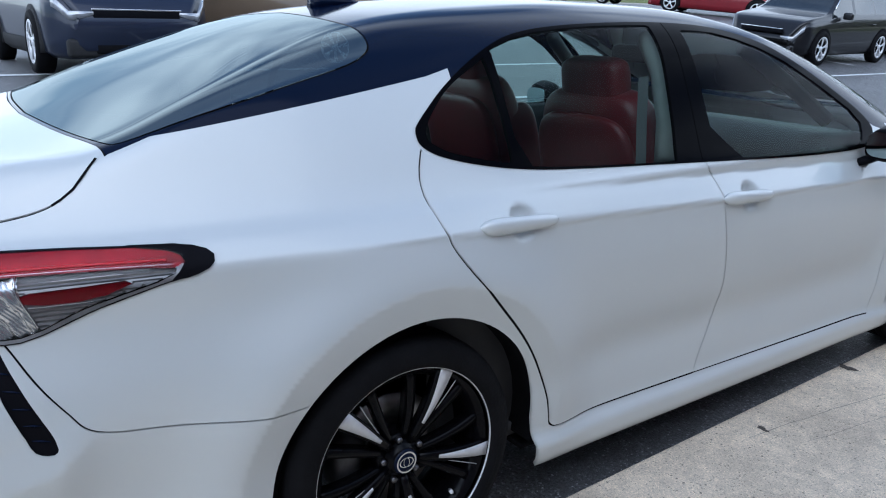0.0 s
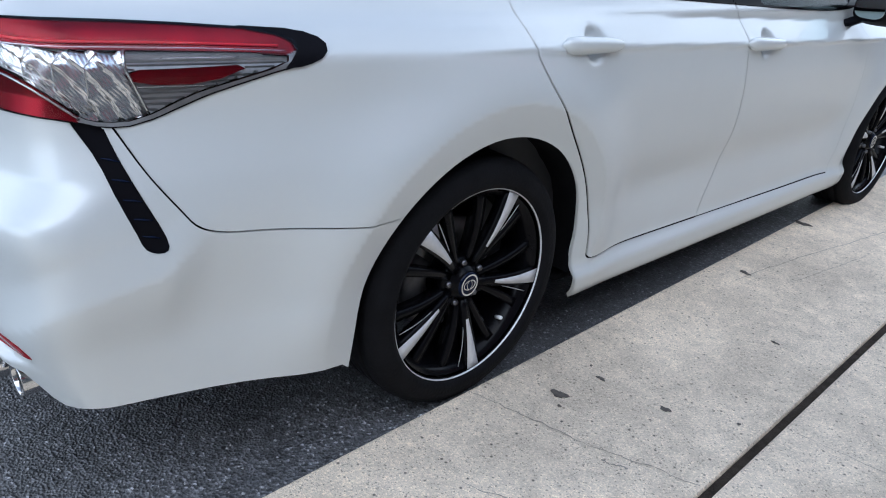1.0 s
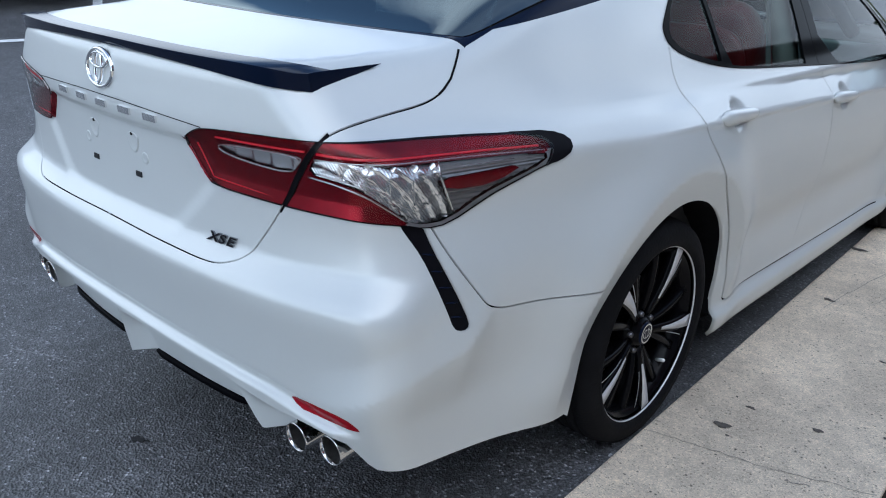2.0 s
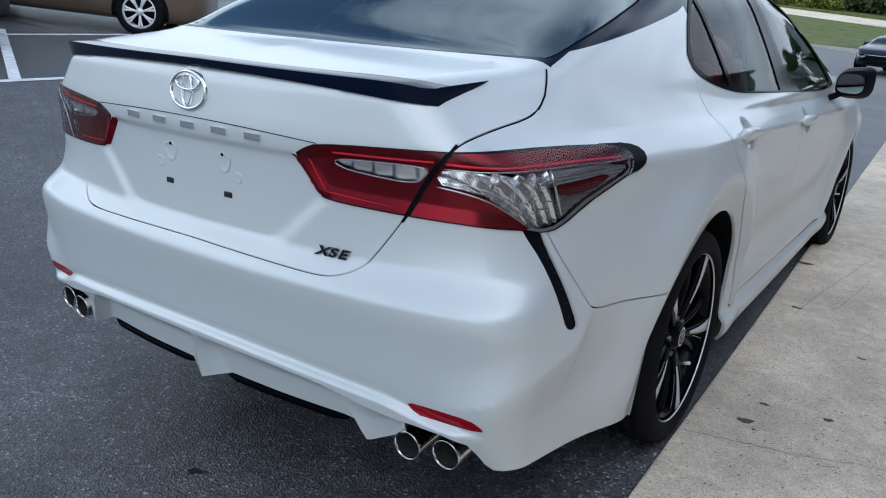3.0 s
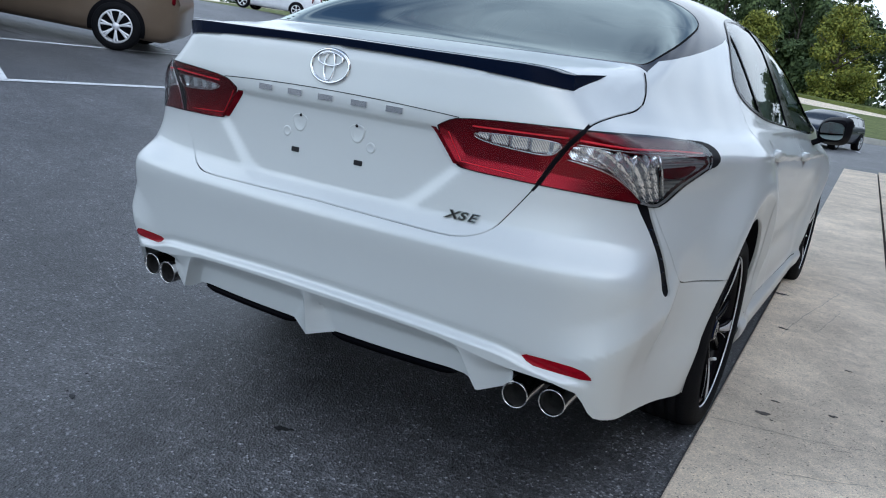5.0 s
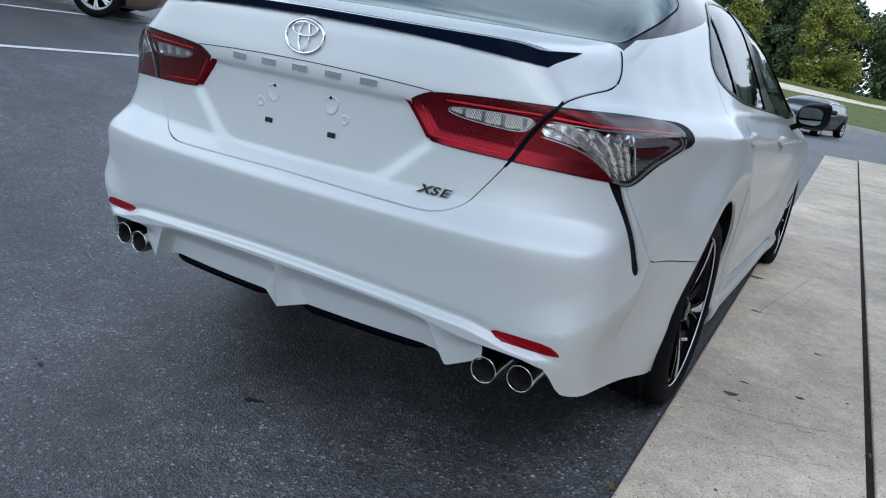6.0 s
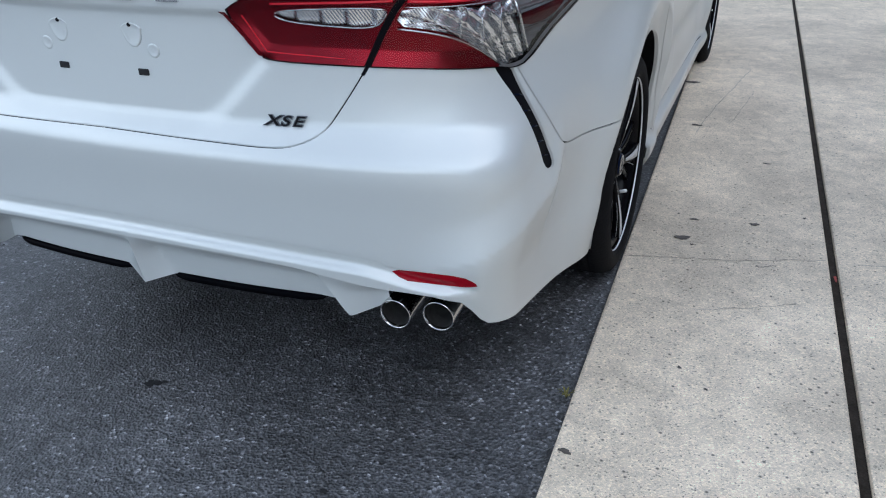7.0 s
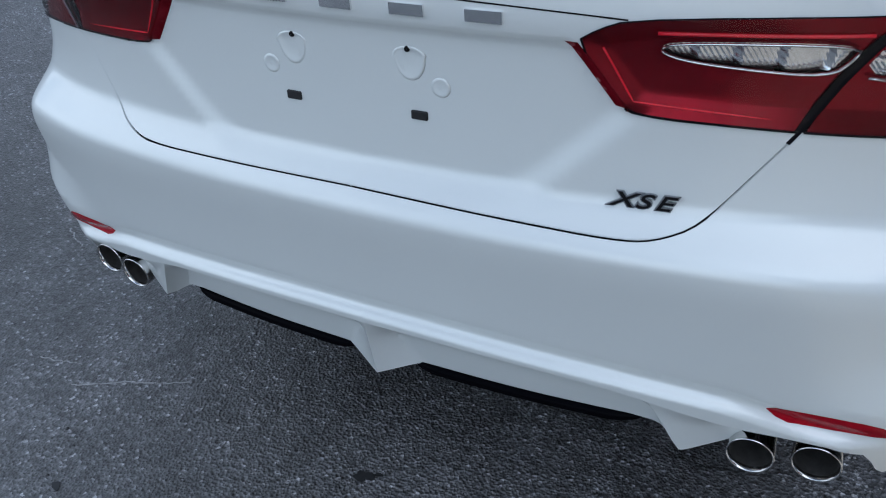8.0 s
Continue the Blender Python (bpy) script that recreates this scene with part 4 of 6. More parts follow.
def surface_at(u, v, out=0.0):
    p = wrap(np.array([(u, v)]))
    return p[0] + normals(p)[0] * out


def build_handles(car):
    for s in (1, -1):
        for (hy, hz), width in zip(HANDLES, (0.268, 0.268)):
            secs = []
            n = 16
            for i in range(n + 1):
                k = i / n
                y = hy - width * 0.565 + width * k
                z = hz + 0.003 - 0.010 * (k - 0.5)
                h = 0.0210 * (1 - abs(2 * k - 1) ** 5) ** 0.5 * (1.12 - 0.35 * k)
                h = max(h, 0.002)
                base = surface_at(1.75 + y, z)[0]
                # the bowl is bridged by the bar
                lift = 0.022 * math.exp(-(((y - hy) / 0.042) ** 2 + ((z - hz) / 0.036) ** 2) ** 2)
                base = base + lift
                t = 0.020 * (1 - abs(2 * k - 1) ** 8)
                ring = [(s * (base + dx), y, z + dz) for dx, dz in
                        ((-0.004, -h), (t * 0.55, -h * 0.95), (t * 0.95, -h * 0.5), (t * 1.05, h * 0.1), (t * 0.9, h * 0.7), (t * 0.4, h), (-0.004, h))]
                secs.append(ring)
            bm = bmesh.new()
            loft(bm, secs)
            part("door_handle", bm, PAINT, car, "body-coloured door handle")


def build_mirrors(car):
    glass = material("mirror_silver", (0.45, 0.56, 0.58), 0.02, 1.0)
    for s in (1, -1):
        cx, cy, cz = 0.938, 2.08, 0.990
        secs = []
        for i in range(11):
            k = i / 10
            sc = (0.62 + 0.38 * math.sin(math.pi * min(1, 0.15 + k) * 0.5)) * (1 - max(0, k - 0.55) ** 2 * 2.1)
            ring = []
            for j in range(28):
                a = 2 * math.pi * j / 28
                ca, sa = math.cos(a), math.sin(a)
                ex = math.copysign(abs(ca) ** 0.62, ca) * 0.086 * sc
                ez = math.copysign(abs(sa) ** 0.62, sa) * 0.078 * sc * (1.0 + 0.12 * ca)
                ring.append((s * (cx + ex + 0.02 * k), cy - 0.045 + 0.15 * k, cz + ez + 0.012 * ca))
            secs.append(ring)
        bm = bmesh.new()
        loft(bm, secs[::-1])
        house = part("side_mirror", bm, BLACK_TRIM, car, "black side mirror")
        bm = bmesh.new()
        pts = []
        for j in range(28):
            a = 2 * math.pi * j / 28
            ca, sa = math.cos(a), math.sin(a)
            pts.append((math.copysign(abs(ca) ** 0.62, ca) * 0.060, math.copysign(abs(sa) ** 0.62, sa) * 0.046))
        slab(bm, pts, 0.0, 0.004, lambda p, q, d: (s * (cx + p * 0.98 + 0.004 - d * 0.2), cy - 0.056 - d - 0.17 * p, cz + q))
        part("mirror_glass", bm, glass, house, "silver mirror glass", False)
        bm = bmesh.new()
        loft(bm, [[(s * (0.835 + 0.085 * k + dx), 2.07 + 0.02 * k + dy, 0.90 + 0.05 * k) for dx, dy in ((-0.028, -0.035), (0.03, -0.035), (0.03, 0.045), (-0.028, 0.045))] for k in (0, 0.35, 0.7, 1.0)])
        part("mirror_foot", bm, BLACK_TRIM, house)


def build_spoiler(car):
    rear, front = [], []
    for u in np.linspace(0, 0.612, 26):
        a = surface_at(u, 1.083 - 0.028 * (u / 0.612) ** 2.2, 0.0)
        rear.append(a)
    secs = []
    n = len(rear)
    for i, a in enumerate(rear):
        k = i / (n - 1)
        h = 0.016 + 0.017 * k ** 3
        c = a + np.array((-0.004 * k, 0.036 + 0.03 * k ** 4, 0))
        c[2] = max(over(np.array([(min(c[0], 0.6), c[1])]))[0][2] + 0.003, a[2])
        b = a + np.array((0, -0.010, h + 0.001))
        b[2] = max(b[2], c[2] - 0.004)
        secs.append([a + np.array((0, 0.006, -0.002)), a + np.array((0, -0.003, 0)), b + np.array((0, 0, -0.004)), b, b + np.array((0, 0.012, 0.002)), c, c + np.array((0, 0.004, -0.012))])
    # the ends run forward to a point on the deck
    tip = np.array((0.618, -0.798, float(over(np.array([(0.618, -0.798)]))[0][2]) + 0.005))
    last = secs[-1]
    secs += [[p * (1 - k) + tip * k for p in last] for k in (0.45, 0.97)]
    full = [[p * np.array((-1, 1, 1)) for p in q] for q in secs[::-1]] + secs[1:]
    bm = bmesh.new()
    loft(bm, full)
    part("spoiler", bm, BLACK_GLOSS, car, "gloss black lip spoiler").data.set_sharp_from_angle(angle=radians(30))


def build_diffuser(car):
    """The hollow panel under the rear lip with its three fins and black lower strips."""
    lip_z = profile([0, 0.1, 0.25, 0.34, 0.405, 0.44, 0.50, 0.54, 0.58], [0.447, 0.447, 0.444, 0.439, 0.433, 0.427, 0.414, 0.406, 0.400], 0.004)

    def lip(x):
        return float(rear_y(np.array([abs(x)]), lip_z(np.array([abs(x)])))[0])

    def foot(ax):
        return float(np.interp(ax, [0, 0.004, 0.062, 0.10, 0.43, 0.462, 0.492, 0.512, 0.585], [0.317, 0.318, 0.335, 0.337, 0.337, 0.333, 0.315, 0.314, 0.345]))

    cols = np.unique(np.concatenate([np.linspace(0, 0.585, 66), [0.450, 0.446, 0.4415, 0.454]]))
    cols = np.concatenate([-cols[:0:-1], cols])
    rows = []
    for col in cols:
        row = []
        for k in range(15):
            s = k / 14
            ax = abs(col) + 0.055 * s * float(np.interp(abs(col), [0.28, 0.45, 0.585], [0, 1, 0]))
            x = math.copysign(ax, col)
            z1, z0, y0 = float(lip_z(ax)) + 0.003, foot(ax), lip(x) + 0.003
            hollow = 0.038 * float(step01(s, 0.0, 0.45)) + 0.022 * s
            ridge = 0.450 + 0.055 * s
            f = max(0.0, 1 - ax / (0.010 + 0.062 * s))
            f = max(f, max(0.0, 1 - (ridge - ax) / 0.034) ** 1.6 if ax < ridge else max(0.0, 1 - (ax - ridge) / 0.14))
            row.append((x, y0 + hollow * (1 - f) + 0.026 * s * f, z1 + (z0 - z1) * s))
        row += [(x, row[-1][1] + 0.004, z0 - 0.001), (x, row[-1][1] + 0.07, z0 + 0.006)]
        rows.append(row)
    bm = bmesh.new()
    loft(bm, rows, False, False)
    panel = part("diffuser_panel", bm, PAINT, car, "pearl white hollow diffuser panel with fins")
    panel.data.set_sharp_from_angle(angle=radians(24))
    for x0, x1 in ((-0.445, -0.050), (0.050, 0.445)):
        bm = bmesh.new()
        secs = []
        for i in range(25):
            k = i / 24
            x = x0 + (x1 - x0) * k
            g = min(1, 9 * k, 9 * (1 - k)) ** 0.5
            y = lip(x) + 0.066
            secs.append([(x, y - 0.004 * g, 0.3385), (x, y - 0.010 * g, 0.334), (x, y - 0.012 * g, 0.3365 - 0.012 * g), (x, y - 0.004 * g, 0.336 - 0.017 * g), (x, y + 0.06, 0.3215), (x, y + 0.06, 0.3385)])
        loft(bm, secs)
        part("diffuser_strip", bm, PILLAR, car, "gloss black lower strip")
    bm = bmesh.new()
    loft(bm, [[(x, -0.91 + 0.35 * max(0, abs(x) - 0.62) ** 1.2, z) for z in (0.335, 0.38, 0.46)] for x in np.linspace(-0.74, 0.74, 30)], False, False)
    part("bumper_inside", bm, WELL, car)
    for s in (1, -1):
        for cx, cy, cz in ((0.603, -1.012, 0.328), (0.692, -0.994, 0.331)):
            bm = bmesh.new()
            R = 0.0340
            rows = [(-0.24, R * 0.93), (-0.02, R), (0.0, R * 1.01), (0.003, R * 0.985), (0.001, R * 0.93), (-0.006, R * 0.89)]
            lathe(bm, rows, 40)
            bm.transform(Matrix.Translation((s * cx, cy, cz)) @ pose(0, 0, 0, 0, 0, -90) @ pose(0, 0, 0, 0, 3, 0))
            pipe = part("tail_pipe", bm, PIPE, car, "round polished steel tail pipe")
            bm = bmesh.new()
            lathe(bm, [(-0.005, R * 0.895), (-0.03, R * 0.87), (-0.12, R * 0.86), (-0.125, 0.001)], 40)
            bm.transform(Matrix.Translation((s * cx, cy, cz)) @ pose(0, 0, 0, 0, 0, -90) @ pose(0, 0, 0, 0, 3, 0))
            part("pipe_inside", bm, PIPE_DARK, pipe, "dark grey pipe inside")


def on_tail(a, b, d):
    """Places (x, height, proud) on the tail."""
    p = surface_at(abs(a), b)
    return (a, p[1] - d, b)


def ring_on_tail(bm, cx, cz, ra, rb, w, proud, turn=0.0, n=44):
    secs = []
    c, s = math.cos(radians(turn)), math.sin(radians(turn))
    for i in range(n):
        a = 2 * math.pi * i / n
        row = []
        for f, d in ((1, 0.0), (1, proud * 0.7), (1 - w / ra * 0.5, proud), (1 - w / ra, proud * 0.7), (1 - w / ra, 0.0)):
            px, pz = ra * f * math.cos(a), (rb - (ra - ra * f)) * math.sin(a)
            x, z = cx + px * c - pz * s, cz + px * s + pz * c
            row.append((x, surface_at(abs(x), min(z, 1.06))[1] - d + 0.001, z))
        secs.append(row)
    secs.append(secs[0])
    loft(bm, secs, False, False)


def build_badges(car):
    bm = bmesh.new()
    ring_on_tail(bm, 0, 1.030, 0.063, 0.045, 0.0085, 0.008)
    badge = part("badge", bm, CHROME, car, "chrome oval badge")
    bm = bmesh.new()
    ring_on_tail(bm, 0, 1.047, 0.041, 0.019, 0.006, 0.009)
    ring_on_tail(bm, 0, 1.030, 0.0185, 0.038, 0.0055, 0.0085)
    part("badge_oval", bm, CHROME, badge)
    # five plain chrome shapes in a row
    zc = 0.952
    for cx in (-0.204, -0.102, 0.0, 0.102, 0.204):
        bm = bmesh.new()
        a, b = 0.0235, 0.0075
        slab(bm, [(cx - a, zc - b), (cx + a, zc - b), (cx + a, zc + b), (cx - a, zc + b)], -0.002, 0.004, on_tail)
        part("chrome_bar", bm, CHROME, car, "small plain chrome bar", False)
    # trim badge
    for text, dx in (("X", -0.0258), ("S", 0.0), ("E", 0.0250)):
        x = 0.409 + dx
        nrm = Vector(normals(wrap(np.array([(x, 0.732)])))[0])
        right = Vector((-nrm.y, nrm.x, 0)).normalized()
        m = Matrix((right, nrm.cross(right), nrm)).transposed().to_4x4()
        m.translation = Vector(surface_at(x, 0.7225)) + nrm * 0.003
        edge = None
        for name, grow, high, mat, label in (("badge_letter", 0.0014, 0.0018, CHROME_DARK, "chrome-edged trim letter"), ("letter_face", 0.0001, 0.0026, GAP, "black letter face")):
            cu = bpy.data.curves.new(name, "FONT")
            cu.body, cu.size, cu.extrude, cu.align_x, cu.shear, cu.offset = text, 0.0275, high, "CENTER", 0.34, grow
            ob = new(name, cu)
            me = bpy.data.meshes.new_from_object(ob)
            bpy.data.objects.remove(ob)
            bpy.data.curves.remove(cu)
            me.transform(m @ Matrix.Diagonal((1.50, 1, 1, 1)))
            me.materials.clear()
            me.materials.append(mat)
            ob = new(name, me)
            ob.parent = edge or car
            tagged(ob, label)
            edge = edge or ob
    # plugs, bolt holes and dimples for the missing number plate
    for s in (1, -1):
        bm = bmesh.new()
        box(bm, s * 0.102 - 0.0125, surface_at(0.102, 0.803)[1] - 0.003, 0.797, s * 0.102 + 0.0125, surface_at(0.102, 0.803)[1] + 0.01, 0.810, 0.0015, 1)
        part("plate_plug", bm, BLACK_DULL, car, "black rectangular plug", False)
        bm = bmesh.new()
        y = surface_at(0.090, 0.895)[1]
        lathe(bm, [(0.0, 0.0042), (0.0022, 0.0036), (0.0022, 0.0003)], 16)
        bm.transform(Matrix.Translation((s * 0.090, y, 0.895)) @ pose(0, 0, 0, 0, 0, -90))
        part("bolt_hole", bm, GAP, car, "small dark bolt hole")
        bm = bmesh.new()
        pts = [(0.024 * math.cos(a) * (1 if math.sin(a) > 0 else 0.9), (0.014 if math.sin(a) > 0 else 0.030) * math.sin(a)) for a in np.linspace(0, 2 * math.pi, 24, endpoint=False)]
        secs = [[(s * 0.092 + f * p, surface_at(0.092, 0.884 + f * q)[1] - d, 0.884 + f * q) for p, q in pts] for f, d in ((1.10, -0.0006), (1.02, 0.0012), (0.90, 0.0013), (0.80, 0.0002), (0.25, 0.0003))]
        loft(bm, [sec for sec in secs], True, True)
        part("plate_boss", bm, PAINT, car)
        bm = bmesh.new()
        secs = [[(s * 0.135 + f * 0.013 * math.cos(a), surface_at(0.135, 0.847 + f * 0.013 * math.sin(a))[1] - d, 0.847 + f * 0.013 * math.sin(a)) for a in np.linspace(0, 2 * math.pi, 20, endpoint=False)]
                for f, d in ((1.12, -0.0006), (1.0, 0.0012), (0.72, 0.0012), (0.5, 0.0002), (0.2, 0.0002))]
        loft(bm, secs)
        part("plate_boss", bm, PAINT, car)
    # seam over the letter strip
    bm = bmesh.new()
    xs = np.linspace(-0.372, 0.372, 60)
    loft(bm, [[(x, surface_at(abs(x), z)[1] - 0.0006, z) for z in (0.9725 - 0.012 * (x / 0.372) ** 2, 0.9705 - 0.012 * (x / 0.372) ** 2)] for x in xs], False, False)
    part("strip_seam", bm, GAP, car)


SEAT_RED = material("red_leather", (0.12, 0.006, 0.009), 0.42, vary=0.15, vary_scale=14, bump=0.12, bump_scale=260)
CABIN_DARK = material("dark_cabin_plastic", (0.018, 0.018, 0.020), 0.6, vary=0.15, vary_scale=20, bump=0.1, bump_scale=300)
CABIN_GREY = material("grey_headlining", (0.30, 0.30, 0.29), 0.9, vary=0.06, vary_scale=20)
BELT = material("grey_seat_belt", (0.10, 0.10, 0.10), 0.7)


def cushion(bm, cx, cy, cz, sx, sy, sz, m=None, power=0.45):
    """A padded block with rounded faces."""
    g = bmesh.ops.create_uvsphere(bm, u_segments=28, v_segments=16, radius=1)
    for v in g["verts"]:
        c = [math.copysign(abs(k) ** power, k) for k in v.co]
        v.co = Vector((c[0] * sx, c[1] * sy, c[2] * sz))
        if m:
            v.co = m @ v.co
        v.co += Vector((cx, cy, cz))
    return g


def build_cabin(car):
    """Seats, dashboard, wheel and trim behind the glass."""
    def seat(x, y):
        bm = bmesh.new()
        cushion(bm, x, y + 0.02, 0.50, 0.25, 0.26, 0.09, pose(0, 0, 0, 6))
        s = part("front_seat", bm, SEAT_RED, car, "red leather front seat")
        bm = bmesh.new()
        cushion(bm, x, y - 0.31, 0.85, 0.25, 0.085, 0.34, pose(0, 0, 0, 14))
        part("seat_back", bm, SEAT_RED, s)
        for q in (-1, 1):
            bm = bmesh.new()
            cushion(bm, x + q * 0.20, y - 0.25, 0.80, 0.055, 0.10, 0.27, pose(0, 0, 0, 14))
            part("seat_bolster", bm, SEAT_RED, s)
        bm = bmesh.new()
        cushion(bm, x, y - 0.395, 1.20, 0.135, 0.055, 0.085, pose(0, 0, 0, 10))
        part("headrest", bm, SEAT_RED, s)
        bm = bmesh.new()
        cushion(bm, x, y - 0.385, 0.80, 0.23, 0.03, 0.30, pose(0, 0, 0, 14))
        part("seat_shell", bm, SEAT_RED, s)
    seat(0.37, 1.50)
    seat(-0.37, 1.50)
    bm = bmesh.new()
    cushion(bm, 0, 0.42, 0.50, 0.66, 0.27, 0.09, None, 0.35)
    bench = part("rear_bench", bm, SEAT_RED, car, "red leather rear bench")
    bm = bmesh.new()
    cushion(bm, 0, 0.10, 0.80, 0.64, 0.10, 0.30, pose(0, 0, 0, 20), 0.35)
    part("bench_back", bm, SEAT_RED, bench)
    for x in (-0.42, 0.42):
        bm = bmesh.new()
        cushion(bm, x, -0.01, 1.115, 0.14, 0.06, 0.075)
        part("headrest", bm, SEAT_RED, bench)
    bm = bmesh.new()
    box(bm, -0.60, -0.60, 1.02, 0.60, -0.02, 1.05, 0.01)
    part("parcel_shelf", bm, CABIN_DARK, car)
    bm = bmesh.new()
    secs = []
    for x in np.linspace(-0.74, 0.74, 13):
        b = 0.02 * math.cos(2.2 * x)
        secs.append([(x, 2.02 - b, 0.62), (x, 1.93 - b, 0.80), (x, 1.96 - b, 0.93), (x, 2.06, 0.985 + b), (x, 2.35, 0.985), (x, 2.45, 0.96), (x, 2.45, 0.62)])
    loft(bm, secs)
    dash = part("dashboard", bm, CABIN_DARK, car, "dark padded dashboard")
    bm = bmesh.new()
    box(bm, -0.115, 1.935, 0.80, 0.115, 1.96, 0.94, 0.01)
    part("centre_screen", bm, BLACK_GLOSS, dash)
    bm = bmesh.new()
    pts = [(0.185 * math.cos(a), 0.185 * math.sin(a)) for a in np.linspace(0, 2 * math.pi, 41)]
    tube(bm, [(p, 0, q) for p, q in pts], 0.015, 10)
    for a in (0, math.pi, -math.pi / 2):
        tube(bm, [(0.05 * math.cos(a), 0.01, 0.05 * math.sin(a)), (0.18 * math.cos(a), 0, 0.18 * math.sin(a))], 0.014, 8)
    cushion(bm, 0, 0.01, 0, 0.075, 0.03, 0.06)
    bm.transform(Matrix.Translation((-0.37, 1.80, 0.90)) @ pose(0, 0, 0, -24))
    part("steering_wheel", bm, CABIN_DARK, car, "dark steering wheel")
    bm = bmesh.new()
    box(bm, -0.13, 0.75, 0.35, 0.13, 1.95, 0.62, 0.03)
    part("centre_console", bm, CABIN_DARK, car)
    bm = bmesh.new()
    box(bm, -0.80, -0.1, 0.24, 0.80, 2.5, 0.28)
    part("cabin_floor", bm, CABIN_DARK, car)
    for s in (1, -1):
        # door cards, pillar trim and belts
        ys = np.linspace(0.12, 2.3, 26)
        bm = bmesh.new()
        loft(bm, [[(s * (float(half_width(np.array([y]), np.array([z]))[0]) - ins), y, z) for z, ins in ((0.28, 0.10), (0.55, 0.11), (0.72, 0.15), (0.76, 0.13), (0.90, 0.085), (0.955, 0.05), (0.965, 0.012))] for y in ys], False, False)
        part("door_card", bm, CABIN_DARK, car)
        bm = bmesh.new()
        tube(bm, [(s * 0.745, 1.07, 0.98), (s * 0.695, 1.12, 1.10), (s * 0.62, 1.155, 1.25), (s * 0.53, 1.18, 1.36)], 0.045, 8)
        part("pillar_trim", bm, CABIN_GREY, car, "pale grey pillar trim")
        bm = bmesh.new()
        loft(bm, [[(s * x, y - 0.024, z), (s * x, y + 0.024, z)] for x, y, z in ((0.655, 1.02, 1.24), (0.69, 0.99, 1.1), (0.73, 0.96, 0.95), (0.76, 0.95, 0.7))], False, False)
        part("seat_belt", bm, BELT, car)
        bm = bmesh.new()
        tube(bm, [(s * 0.64, 2.16, 1.04), (s * 0.60, 1.95, 1.17), (s * 0.52, 1.72, 1.32)], 0.032, 8)
        part("pillar_trim", bm, CABIN_DARK, car)
    bm = bmesh.new()
    cushion(bm, 0, 1.72, 1.27, 0.125, 0.02, 0.036)
    part("inside_mirror", bm, CABIN_DARK, car)


def build_deck_seam(car):
    """The gap from the trunk seam up to the corner of the rear window."""
    line = dense([(0.6895, -0.708, 1.0395), (0.6866, -0.6896, 1.049), (0.680, -0.664, 1.066), (0.670, -0.640, 1.092), (0.662, -0.624, 1.110), (0.655, -0.612, 1.124)], 0.012)
    for s in (1, -1):
        secs = []
        for q in line:
            p = np.array([q])
            for _ in range(6):
                p = p - normals(p) * shell(p[:, 0], p[:, 1], p[:, 2])[:, None]
            n = normals(p)[0]
            secs.append((p[0], n))
        bm = bmesh.new()
        rows = []
        for i, (p, n) in enumerate(secs):
            t = secs[min(i + 1, len(secs) - 1)][0] - secs[max(i - 1, 0)][0]
            t /= np.linalg.norm(t)
            a = np.cross(n, t) * 0.0026
            rows.append([tuple((p + d + n * 0.0009) * np.array((s, 1, 1))) for d in (-a, a)])
        loft(bm, rows, False, False)
        part("panel_gap", bm, GAP, car)


def build_antenna(car):
    bm = bmesh.new()
    secs = []
    for i in range(9):
        k = i / 8
        y = 0.20 + 0.17 * k
        z0 = float(over(np.array([(0.0, y)]))[0][2]) - 0.004
        h = 0.062 * (1 - k) ** 0.7 * (1 if k > 0.02 else 0.75) + 0.004
        w = 0.030 * (1 - 0.55 * k)
        secs.append([(-w, y, z0), (-w * 0.75, y, z0 + h * 0.35), (-w * 0.2, y - 0.01, z0 + h * 0.95), (0, y - 0.012, z0 + h), (w * 0.2, y - 0.01, z0 + h * 0.95), (w * 0.75, y, z0 + h * 0.35), (w, y, z0)])
    loft(bm, secs)
    part("roof_antenna", bm, BLACK_GLOSS, car, "black shark-fin antenna")


sedan = build_sedan()
for side in (1, -1):
    for y in (0, WHEELBASE):
        w = build_wheel(0.798 * side, y, sedan, -8 if y == 0 else 20)
        w.rotation_euler = (0, 0, 0 if side == 1 else math.pi)
build_arches(sedan)
build_handles(sedan)
build_mirrors(sedan)
build_spoiler(sedan)
build_diffuser(sedan)
build_badges(sedan)
build_cabin(sedan)
build_deck_seam(sedan)
build_antenna(sedan)
bm = bmesh.new()
box(bm, -0.62, -0.55, 0.23, 0.62, 3.5, 0.27)
box(bm, -0.84, 0.42, 0.21, 0.84, 2.40, 0.228)
box(bm, -0.72, -0.94, 0.376, 0.72, -0.36, 0.40)
part("underbody", bm, WELL, sedan)


# ---- the setting ----
LINE = material("worn_white_line", (0.62, 0.63, 0.63), 0.8, vary=0.25, vary_scale=9, grain=0.25, grain_scale=120)
STAIN = material("dark_stain", (0.085, 0.072, 0.06), 0.8, vary=0.4, vary_scale=60)
CRACK = material("crack_shadow", (0.30, 0.27, 0.23), 0.95, spec=0.1, vary=0.3, vary_scale=40)
RED_MARK = material("red_marking_paint", (0.30, 0.05, 0.04), 0.8, vary=0.3, vary_scale=50)
GRASS = material("grass", (0.115, 0.135, 0.040), 0.9, spec=0.2, vary=0.35, vary_scale=1.3, grain=0.4, grain_scale=14, bump=0.5, bump_scale=30)
KERB = material("pale_kerb", (0.45, 0.43, 0.38), 0.9, vary=0.15, vary_scale=3)


